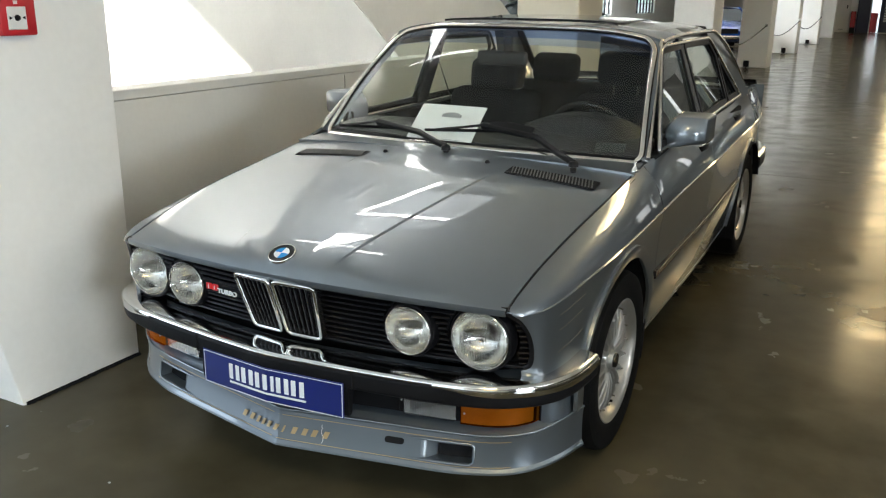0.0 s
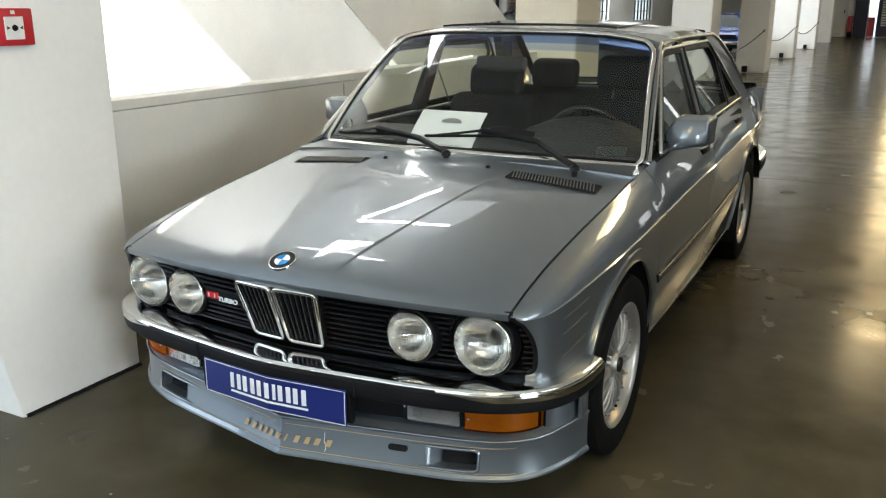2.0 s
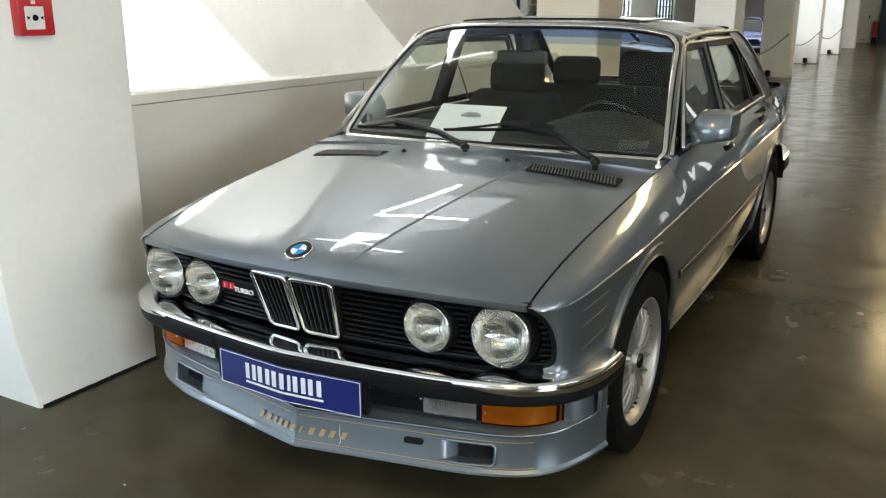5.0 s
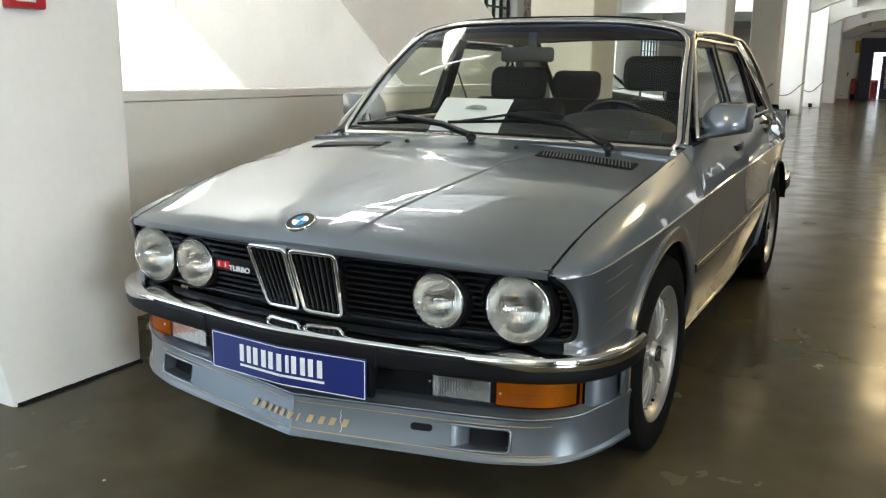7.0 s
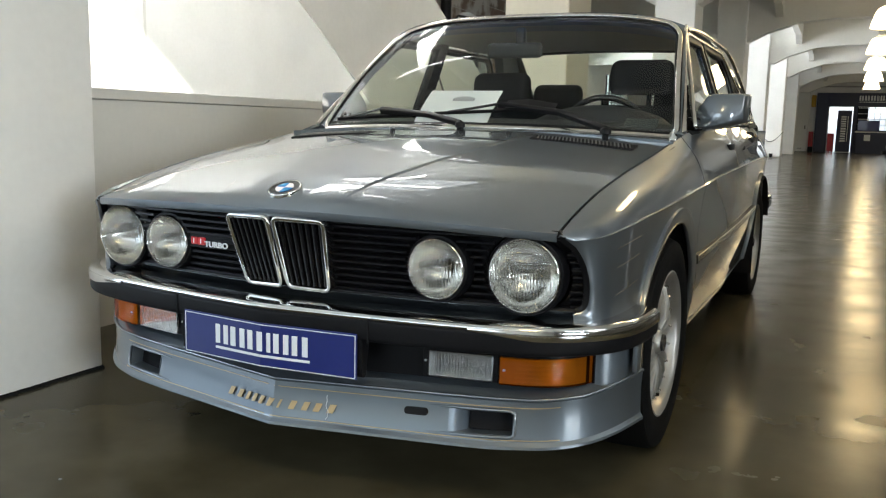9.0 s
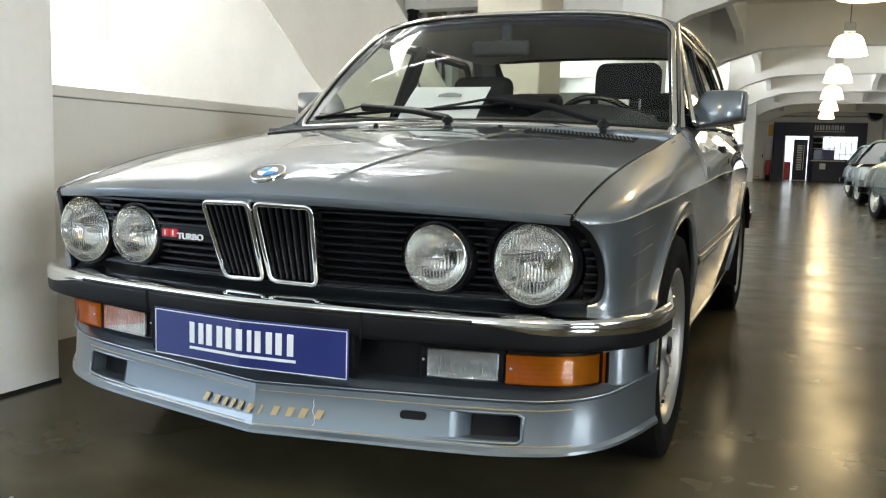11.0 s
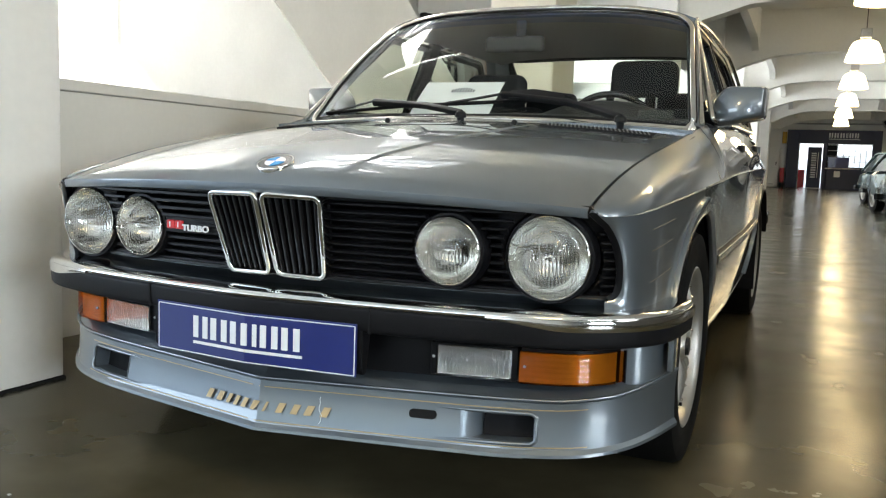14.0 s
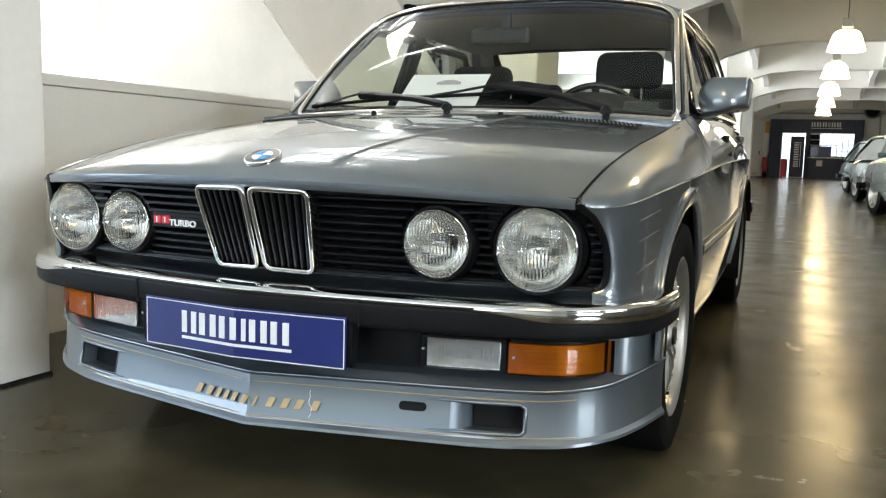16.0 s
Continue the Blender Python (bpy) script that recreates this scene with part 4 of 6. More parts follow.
for s in (-1, 1):
    part("bumper_seam", box(s * 0.288 - 0.002, s * 0.288 + 0.002, -0.832, -0.80, 0.422, 0.474), PAINT_DARK, bumper)

# blue dealer plate, bent at the middle, with plain strokes for its writing
plate = part("dealer_plate", join(*[sweep([(0.005, -0.862, 0.386), (0.005 + s * 0.26, -0.838, 0.386)], rounded([(-0.0012, -0.055), (0.0012, -0.055), (0.0012, 0.055), (-0.0012, 0.055)], 0.001, 1)) for s in (-1, 1)]), PLATE_BLUE, car, "dark blue dealer plate with a white border")


def on_plate(x0, x1, z0, z1, proud=0.002):
    s = 1 if (x0 + x1) >= 0 else -1
    y = lambda x: -0.862 + abs(x - 0.005) * 0.024 / 0.26 - 0.0012
    bm = bmesh.new()
    a = [bm.verts.new((x, y(x) - proud, z)) for x, z in ((x0, z0), (x1, z0), (x1, z1), (x0, z1))]
    b = [bm.verts.new((x, y(x) + 0.0005, z)) for x, z in ((x0, z0), (x1, z0), (x1, z1), (x0, z1))]
    bm.faces.new(a)
    for i in range(4):
        j = (i + 1) % 4
        bm.faces.new((a[j], a[i], b[i], b[j]))
    return bm


for s in (-1, 1):
    for z in (0.334, 0.436):
        part("plate_border", on_plate(0.005 + min(0, s * 0.256), 0.005 + max(0, s * 0.256), z - 0.001, z + 0.001, 0.001), PLATE_WHITE, plate)
    part("plate_border", on_plate(0.005 + s * 0.256 - 0.001, 0.005 + s * 0.256 + 0.001, 0.334, 0.436, 0.001), PLATE_WHITE, plate)
GLYPH_W = [0.047, 0.053, 0.052, 0.018, 0.047, 0.048]
gx = -0.143
for i, w in enumerate(GLYPH_W):
    z0, z1 = 0.370, 0.418
    if w < 0.02:
        part("plate_stroke", on_plate(gx + 0.003, gx + 0.013, z0, z1), PLATE_WHITE, plate)
    else:
        part("plate_stroke", on_plate(gx, gx + w * 0.30, z0, z1), PLATE_WHITE, plate)
        part("plate_stroke", on_plate(gx + w * 0.58, gx + w * 0.88, z0, z1), PLATE_WHITE, plate)
    gx += w + 0.004
for a, b in ((-0.143, 0.004), (0.006, gx - 0.004)):
    part("plate_underline", on_plate(a, b, 0.356, 0.362), PLATE_WHITE, plate)

# ---- valance with fog lamps and indicators ----
SPOIL = [(0.0, -0.812), (0.15, -0.781), (0.30, -0.750), (0.45, -0.719), (0.58, -0.688), (0.68, -0.655), (0.755, -0.605), (0.81, -0.535), (0.843, -0.455)]
val = fine_path([(x * 0.975, y + 0.035, 0.40) for x, y, z in mirrored(SPOIL, 0)], 3)
part("valance", sweep(val, [(-0.02, -0.080), (0.0, -0.080), (0.0, 0.07), (-0.02, 0.07)]), BLACK, car, "black valance behind the bumper", 40)


def lamp_piece(s, x0, x1, z0, z1, y, depth, r, bevel=0.0):
    """A flat rounded block that follows the sweep of the front; y: its face at x 0.39."""
    bm = prism(rounded([(x0, z0), (x1, z0 + 0.003), (x1, z1 + 0.003), (x0, z1)], r, 3), depth, bevel, 1)
    for v in bm.verts:
        v.co.y += y + (v.co.x - 0.39) * 0.14
        v.co.x *= s
    bmesh.ops.recalc_face_normals(bm, faces=bm.faces[:])
    return bm


for s in (-1, 1):
    fog = part("fog_lamp", lamp_piece(s, 0.374, 0.560, 0.326, 0.398, -0.713, 0.05, 0.006, 0.002), BLACK, car, "rectangular fog lamp with fluted glass")
    part("reflector", grid(steps(0.393, 0.547, 130), steps(0.333, 0.393, 8),
                           lambda x, z: (s * x, -0.7172 + (x - 0.39) * 0.14 + 0.0005 * math.sin(x * 950) - 0.0022 * ((z - 0.363) / 0.03) ** 2, z + (x - 0.393) * 0.019), 0.0006), FOG_BOWL, fog, "silvered fluted bowl", 80)
    lens = part("lens", lamp_piece(s, 0.390, 0.550, 0.330, 0.394, -0.726, 0.006, 0.005, 0.0015), FLUTED, fog, "fluted clear glass")
    lens.visible_shadow = False
    part("screw", lathe([(0.0, 0.003), (0.003, 0.002), (0.0035, -0.002)], 10, pose(s * 0.381, -0.7135, 0.366, 90, 0, 0)), STEEL, fog)
    pts = fine_path([(s * x, y, 0.364) for x, y in ((0.566, -0.696), (0.630, -0.680), (0.685, -0.653), (0.728, -0.608), (0.748, -0.560))], 4)
    ribs = [(0.010 * s, -0.032)] + [(s * (0.012 + 0.0010 * (k % 2)), -0.029 + 0.0053 * k) for k in range(12)] + [(0.010 * s, 0.032), (-0.015 * s, 0.032), (-0.015 * s, -0.032)]
    ind = part("indicator", sweep(pts, [(-0.010 * s, -0.031), (0.0015 * s, -0.031), (0.0015 * s, 0.031), (-0.010 * s, 0.031)]), LENS_BACK, car, "amber wrap-round indicator with ribbed lens", 30)
    lens = part("ribbed_lens", sweep(pts, ribs), AMBER_GLASS, ind, "clear amber ribbed lens", 20)
    lens.visible_shadow = False
    part("gasket", sweep([pts[-2], pts[-1] + (pts[-1] - pts[-2]) * 0.15], [(-0.015 * s, -0.034), (0.0145 * s, -0.034), (0.0145 * s, 0.034), (-0.015 * s, 0.034)]), BLACK, ind, "black rubber end gasket")
    part("screw", lathe([(0.0, 0.003), (0.003, 0.002), (0.0035, -0.002)], 10, pose(s * 0.580, -0.7060, 0.368, 90, 0, 0)), STEEL, ind)
    part("indicator_surround", sweep([p + Vector((0, 0.012, 0)) for p in pts], [(-0.02 * s, -0.037), (0.006 * s, -0.037), (0.006 * s, 0.038), (-0.02 * s, 0.038)]), BLACK, car)

# ---- front spoiler ----
half = fine_path([(x, y, 0.0) for x, y in SPOIL], 6)
sp = [Vector((-p.x, p.y, 0)) for p in half[:0:-1]] + half
APEX = 0.012
sp = [Vector((p.x + APEX * max(0.0, 1 - abs(p.x) / 0.4), p.y, 0)) for p in sp]


def spoiler_levels(x):
    """Heights of lower lip, upper front edge and ledge at a half width."""
    x = abs(x)
    lo = smooth_curve([(0.0, 0.176), (0.45, 0.174), (0.66, 0.178), (0.76, 0.189), (0.843, 0.218)], x)
    hi = smooth_curve([(0.0, 0.290), (0.45, 0.292), (0.62, 0.294), (0.74, 0.307), (0.843, 0.345)], x)
    return lo, hi, hi + 0.034


def rake(x):
    """How far the lip stands out before the upper edge; less round the corner."""
    return 0.024 * (1 - 0.85 * max(0.0, min(1.0, (abs(x) - 0.55) / 0.22)))


def normal_at(i):
    a, b = sp[max(0, i - 1)], sp[min(len(sp) - 1, i + 1)]
    d = (b - a).normalized()
    return Vector((d.y, -d.x, 0))


def dam(x, z, out=0.0):
    """A point on the face of the air dam."""
    i = max(k for k in range(len(sp) - 1) if sp[k].x <= x or k == 0)
    f = (x - sp[i].x) / (sp[i + 1].x - sp[i].x)
    p = sp[i].lerp(sp[i + 1], f)
    n = normal_at(i + (1 if f > 0.5 else 0)) if abs(x - APEX) > 0.03 else Vector((0.2 if x > APEX else -0.2, -1, 0)).normalized()
    lo, hi, led = spoiler_levels(x)
    q = p + n * (out + rake(x) * (1 - (z - lo) / (hi - lo)))
    return Vector((q.x, q.y, z))


bm = bmesh.new()
rows = []
PROF = [(0.0, 0, -0.035), (0.0, 0, -0.004), (0.035, 0, 0.005), (0.09, 0, 0.005), (0.16, 0, -0.002), (0.29, 0, -0.003), (0.45, 0, -0.003), (0.60, 0, -0.003), (0.75, 0, -0.002), (0.90, 0, 0.0), (0.96, 0, 0.001), (1.0, 0, -0.004), (1.0, 1, -0.026), (1.0, 2, -0.060)]
knots = [abs(p.x) for p in half]
INL0, INL1 = min(knots, key=lambda k: abs(k - 0.455)), min(knots, key=lambda k: abs(k - 0.590))
for i, p in enumerate(sp):
    lo, hi, led = spoiler_levels(p.x)
    n = normal_at(i) if abs(p.x - APEX) > 0.006 else Vector((0, -1, 0))
    r = []
    for s, k, d in PROF:
        z = lerp(lo, hi, s) + (0 if k == 0 else (led - hi) * (0.5 if k == 1 else 1.0))
        q = p + n * (d + (rake(p.x) * (1 - s) if k == 0 else 0))
        r.append(bm.verts.new((q.x, q.y, z)))
    rows.append(r)
for i in range(len(rows) - 1):
    xm = abs((sp[i].x + sp[i + 1].x) / 2)
    for j in range(len(PROF) - 1):
        if INL0 < xm < INL1 and PROF[j][0] >= 0.28 and PROF[j + 1][0] <= 0.76 and PROF[j][1] == 0:
            continue
        bm.faces.new((rows[i][j], rows[i + 1][j], rows[i + 1][j + 1], rows[i][j + 1]))
bmesh.ops.remove_doubles(bm, verts=bm.verts[:], dist=0.0004)
bmesh.ops.recalc_face_normals(bm, faces=bm.faces[:])
spoiler = part("front_spoiler", bm, PAINT, car, "silver front air dam coming to a point in the middle", 11)
part("spoiler_bead", sweep([p + Vector((0, 0, spoiler_levels(p.x)[1] + 0.001)) + (normal_at(i) if abs(p.x - APEX) > 0.006 else Vector((0, -1, 0))) * 0.001 for i, p in enumerate(sp)], disc_profile(0.0040, 8)), PAINT, spoiler, "raised bead", 60)


def level(x, s):
    lo, hi, led = spoiler_levels(x)
    return lerp(lo, hi, s)


for s in (-1, 1):
    x0, x1, deep = INL0, INL1, 0.055
    # silver walls of the duct: a long ramp on the inner side, then roof, floor and outer wall
    def wall(pts):
        b = bmesh.new()
        b.faces.new([b.verts.new(p) for p in pts])
        return b
    xr = x0 + 0.045
    fl, rf = 0.28, 0.76
    q = lambda x, lv, d: dam(s * x, level(x, lv), -d)
    ramp = grid(steps(0, 1, 6), [fl, rf], lambda u, lv: q(lerp(x0, xr, u), lv, 0.002 + deep * 0.75 * u ** 1.5))
    roof = grid(steps(x0, x1, 6), [0, 1], lambda x, d: q(x, rf, 0.002 + deep * d))
    base = grid(steps(x0, x1, 6), [0, 1], lambda x, d: q(x, fl, 0.002 + deep * d))
    side = grid([fl, rf], [0, 1], lambda lv, d: q(x1, lv, 0.002 + deep * d))
    duct = part("air_inlet", join(ramp, roof, base, side), PAINT, spoiler, "brake air inlet with a silver frame", 40)
    part("inlet_dark", grid(steps(xr, x1, 4), [fl, rf], lambda x, lv: q(x, lv, deep * 0.72), 0.004), PAINT_DARK, duct)
    rim = [q(x, 0.78, -0.002) for x in steps(x0 - 0.05, x1 - 0.006, 10)] + [q(x1 + 0.004, lv, -0.002) for lv in (0.72, 0.5, 0.32)] + [q(x, 0.26, -0.002) for x in steps(x1 - 0.006, x0 - 0.05, 10)]
    size = [min(1.0, 0.15 + 0.85 * max(0.0, (abs(p.x) - x0 + 0.05) / 0.09)) for p in rim]
    bm = sweep(rim, disc_profile(0.0048, 8), up=(0, -1, 0))
    bm.verts.ensure_lookup_table()
    for i, p in enumerate(rim):
        for v in bm.verts[i * 8:i * 8 + 8]:
            v.co = p + (v.co - p) * size[i]
    part("inlet_frame", bm, PAINT, duct, "", 60)
    if s > 0:
        pts = rounded([(0.345, 0.238), (0.402, 0.238), (0.402, 0.256), (0.345, 0.256)], 0.009, 4)
        bm = prism(pts, 0.004)
        for v in bm.verts:
            v.co.y += dam(v.co.x, v.co.z).y - 0.001
        part("tow_slot", bm, PAINT_DARK, spoiler, "dark oval slot")
    # upright fin behind the bumper corner and closing edge at the wheel
    part("spoiler_fin", box(s * 0.836 - 0.006, s * 0.836 + 0.008, -0.515, -0.462, 0.350, 0.452, 0.004), PAINT, spoiler, "", 40)
    corner = fine_path([(s * x, y, 0.400) for x, y in ((0.744, -0.572), (0.770, -0.566), (0.796, -0.545), (0.814, -0.515), (0.824, -0.455))], 4)
    part("spoiler_side", sweep(corner, [(-0.004, -0.075), (0.004, -0.075), (0.004, 0.060), (-0.004, 0.060)]), PAINT, spoiler, "", 40)
# gold lettering band, as plain slanted blocks
gx = -0.150
for w in (0.058, 0.040, 0.048, 0.022, 0.056, 0.060):
    for k, (a, b) in enumerate(((0.0, w * 0.27), (w * 0.60, w * 0.87))):
        if w < 0.03 and k > 0:
            continue
        part("decal_stroke", grid(steps(gx + a, gx + b, 2), [0.220, 0.241], lambda x, z: dam(x + (z - 0.219) * 0.45, z, 0.0012), 0.0006), GOLD, spoiler)
    gx += w + 0.008
# gold pinstripes above and below the lettering
for lv in (0.20, 0.84):
    for xa, xb in ((-0.62, -0.01), (0.01, 0.70)):
        part("pinstripe", sweep([dam(x, level(x, lv), -0.0008) for x in steps(xa, xb, 24)], slab(0.0012, 0.0022, 0.0004)), GOLD, spoiler)
# a pale run of dried polish
rnd = random.Random(4)
part("polish_run", sweep([dam(0.152 + rnd.uniform(-0.004, 0.004), z, 0.0015) for z in steps(0.262, 0.205, 9)], slab(0.001, 0.0014, 0.0004), up=(1, 0, 0)), PLATE_WHITE, spoiler, "pale dried run of polish")

# ---- wheels ----
def wheel(cx, cy, side):
    w = part("wheel", lathe([(0.205, -0.095), (0.22, -0.105), (0.27, -0.112), (0.300, -0.104), (0.309, -0.085), (0.311, -0.03), (0.311, 0.03), (0.309, 0.085), (0.300, 0.104), (0.27, 0.112), (0.222, 0.106), (0.208, 0.098), (0.205, 0.09)], 64,
                          pose(side * (cx - 0.105), cy, WZ, 0, 90 * side, 0)), TYRE, car, "black low-profile tyre on a silver many-spoked alloy wheel", 40)
    m = pose(side * (cx - 0.105), cy, WZ, 0, 90 * side, 0)
    part("rim", lathe([(0.200, -0.09), (0.192, 0.0), (0.190, 0.035), (0.196, 0.075), (0.204, 0.088), (0.2155, 0.094), (0.2165, 0.101), (0.211, 0.104), (0.204, 0.099), (0.198, 0.090), (0.190, 0.060), (0.184, 0.030), (0.178, 0.0), (0.176, -0.02)], 64, m), ALLOY, w, "polished deep-dish rim", 45)
    part("barrel", lathe([(0.19, 0.02), (0.19, -0.06), (0.06, -0.06), (0.0, -0.06)], 32, m), ALLOY_DARK, w, "dark inner barrel")
    part("brake_disc", lathe([(0.0, -0.02), (0.14, -0.02), (0.14, -0.03)], 32, m), STEEL, w)
    part("hub", lathe([(0.062, 0.0), (0.060, 0.064), (0.052, 0.074), (0.036, 0.076), (0.034, 0.084), (0.028, 0.090), (0.0, 0.091)], 32, m), ALLOY, w, "round hub with a centre cap", 40)
    part("hub_cap", lathe([(0.026, 0.0905), (0.024, 0.098), (0.0, 0.099)], 24, m), BLACK_GLOSS, w, "dark centre cap", 50)
    for i in range(20):
        a = radians(18 * i + 4)
        c, s = math.cos(a), math.sin(a)
        path = [m @ Vector((r * c, r * s, h)) for r, h in ((0.050, 0.068), (0.09, 0.078), (0.14, 0.076), (0.172, 0.066), (0.190, 0.056))]
        up = (m.to_3x3() @ Vector((0, 0, 1)))
        part("spoke", sweep(path, [(-0.0055, -0.012), (0.0055, -0.012), (0.0040, 0.006), (0, 0.010), (-0.0040, 0.006)], up=up), ALLOY, w)
        part("bolt", lathe([(0.0, 0.082), (0.0035, 0.081), (0.0042, 0.077), (0.0042, 0.050)], 8, m @ Matrix.Translation((0.178 * c, 0.178 * s, 0))), CHROME_SOFT, w)
    part("valve", sweep([m @ Vector((0.170, 0.03, 0.05)), m @ Vector((0.168, 0.03, 0.085))], disc_profile(0.005, 8), up=(0, 1, 0)), BLACK, w)


for cy in (0.0, WY):
    for s in (-1, 1):
        wheel(0.812 if cy == 0 else 0.776, cy, s)

# ---- windscreen and roof ----
def ws_bottom(u):
    return Vector((0.008 + 0.706 * u, 0.462 - 0.125 * (1 - u * u), 0.905 + 0.020 * (1 - u * u)))


def ws_top(u):
    return Vector((0.008 + 0.608 * u, 0.940 - 0.085 * (1 - u * u), 1.316 + 0.048 * (1 - u ** 4)))


def ws(u, v):
    p = ws_bottom(u).lerp(ws_top(u), v)
    b = 0.030 * math.sin(v * math.pi)
    return p + Vector((0, -b * 0.66, b * 0.66))


def corner_trim(u, v):
    """Pulls the corners of the pane in, so that they are round."""
    k = max(0.0, (v - 0.86) / 0.14, (0.06 - v) / 0.06)
    r = 0.085 if v > 0.5 else 0.03
    return ws(u * (1 - r * (1 - math.sqrt(max(0.0, 1 - min(1.0, k) ** 2)))), v)


us = steps(-1, 1, 24)
screen = part("windscreen", grid(us, [0, 0.01, 0.03, 0.06] + steps(0.10, 0.82, 9), corner_trim), GLASS, car, "clear green-tinted windscreen", 60)
band = part("windscreen_band", grid(us, [0.89, 0.92, 0.95, 0.97, 0.985, 0.995, 1.0], corner_trim), GLASS_BAND, car, "blue shaded top band of the windscreen", 60)
fade = part("windscreen_band", grid(us, [0.82, 0.85, 0.87, 0.89], corner_trim), GLASS_FADE, car, "pale lower edge of the blue windscreen band", 60)
fade.visible_shadow = False
screen.visible_shadow = band.visible_shadow = False
vv = [0, 0.004, 0.015, 0.035, 0.06] + steps(0.12, 0.86, 8) + [0.90, 0.935, 0.965, 0.985, 0.996, 1.0]
loop = [corner_trim(u, 0.0) for u in steps(-1, 1, 24)] + [corner_trim(1, v) for v in vv[1:]] + [corner_trim(u, 1.0) for u in steps(1, -1, 24)[1:]] + [corner_trim(-1, v) for v in vv[-2:0:-1]]
for sd in (-1, 1):
    part("pillar_corner", grid(vv[-7:], [0, 0.5, 1], lambda v, k: corner_trim(sd, v).lerp(ws(sd * 1.025, v), k) + Vector((0, 0.003, 0.002))), PAINT, car, "", 40)
N = Vector((0, -0.66, 0.75))
part("windscreen_seal", sweep([p for p in loop], slab(0.026, 0.010, 0.003), up=N, closed=True), BLACK, car, "black rubber windscreen seal", 40)
part("windscreen_trim", sweep([p + N * 0.004 + (Vector((0, -0.006, -0.008)) if i < 25 else Vector((0, 0, 0))) for i, p in enumerate(loop)], rounded([(-0.010, -0.004), (0.010, -0.004), (0.008, 0.007), (-0.008, 0.007)], 0.004, 3), up=N, closed=True), CHROME_SOFT, car, "bright windscreen trim", 60)
# scuttle between bonnet and windscreen
part("scuttle", grid(steps(-1, 1, 24), [0, 0.5, 1], lambda u, s: Vector((0.735 * u, lerp(0.262 + 0.035 * abs(u), 0.30, 0), lerp(0.905 - 0.03 * abs(u) ** 3, 0.89, 0.3))).lerp(ws_bottom(u) + Vector((0.012 * u, 0.01, -0.012)), s), 0.01), PAINT, car, "", 40)


def roof_point(u, v):
    a = ws_top(u) + Vector((0.010 * u, 0.010, 0.014))
    b = Vector((0.575 * u, 2.12 + 0.05 * (1 - u * u), 1.330 + 0.030 * (1 - u ** 4)))
    p = a.lerp(b, v)
    p.x = u * lerp(0.628, 0.580, v ** 1.5)
    p.z += math.sin(min(1, v * 1.15) * math.pi * 0.87) ** 0.7 * (0.012 + 0.020 * (1 - abs(u) ** 3))
    p.z -= 0.006 * max(0, abs(u) - 0.9) / 0.1
    return p


roof = part("roof", grid(steps(-1, 1, 32), steps(0, 1, 24), roof_point, -0.02), PAINT, car, "silver roof with a tilted sunroof", 35)
part("headlining", grid(steps(-0.97, 0.97, 12), steps(0.02, 0.98, 10), lambda u, v: roof_point(u, v) - Vector((0, 0, 0.035)), 0.005), HEADLINER, car, "pale headlining", 40)
sr = lambda x, y: roof_point(x / 0.6, (y - 0.87) / 1.3)
part("sunroof_panel", grid(steps(-0.40, 0.40, 8), steps(1.05, 1.55, 6), lambda x, y: sr(x, y) + Vector((0, 0, -0.009 + 0.003 * max(0, (y - 1.30) / 0.25))), 0.012), PAINT, car, "sunroof panel tilted up at the back", 40)
ring = [(-0.41, 1.04), (0.41, 1.04), (0.41, 1.56), (-0.41, 1.56)]
part("sunroof_seal", sweep([sr(x, y) + Vector((0, 0, 0.0005)) for x, y in rounded(ring, 0.03, 4)], slab(0.014, 0.006, 0.002), closed=True), BLACK, car, "black sunroof seal")
part("wind_deflector", sweep([sr(x, 1.02) + Vector((0, 0, 0.002)) for x in steps(-0.40, 0.40, 10)], slab(0.03, 0.008, 0.003)), BLACK, car, "dark sunroof wind deflector")

# pillars, gutters and side windows
def gh(y, z, d=0.0):
    """A place on the upper body side, d metres out."""
    return Vector((0.752 - (z - 0.935) * 0.350 - 0.012 * (y - 1.0) + d, y, z))


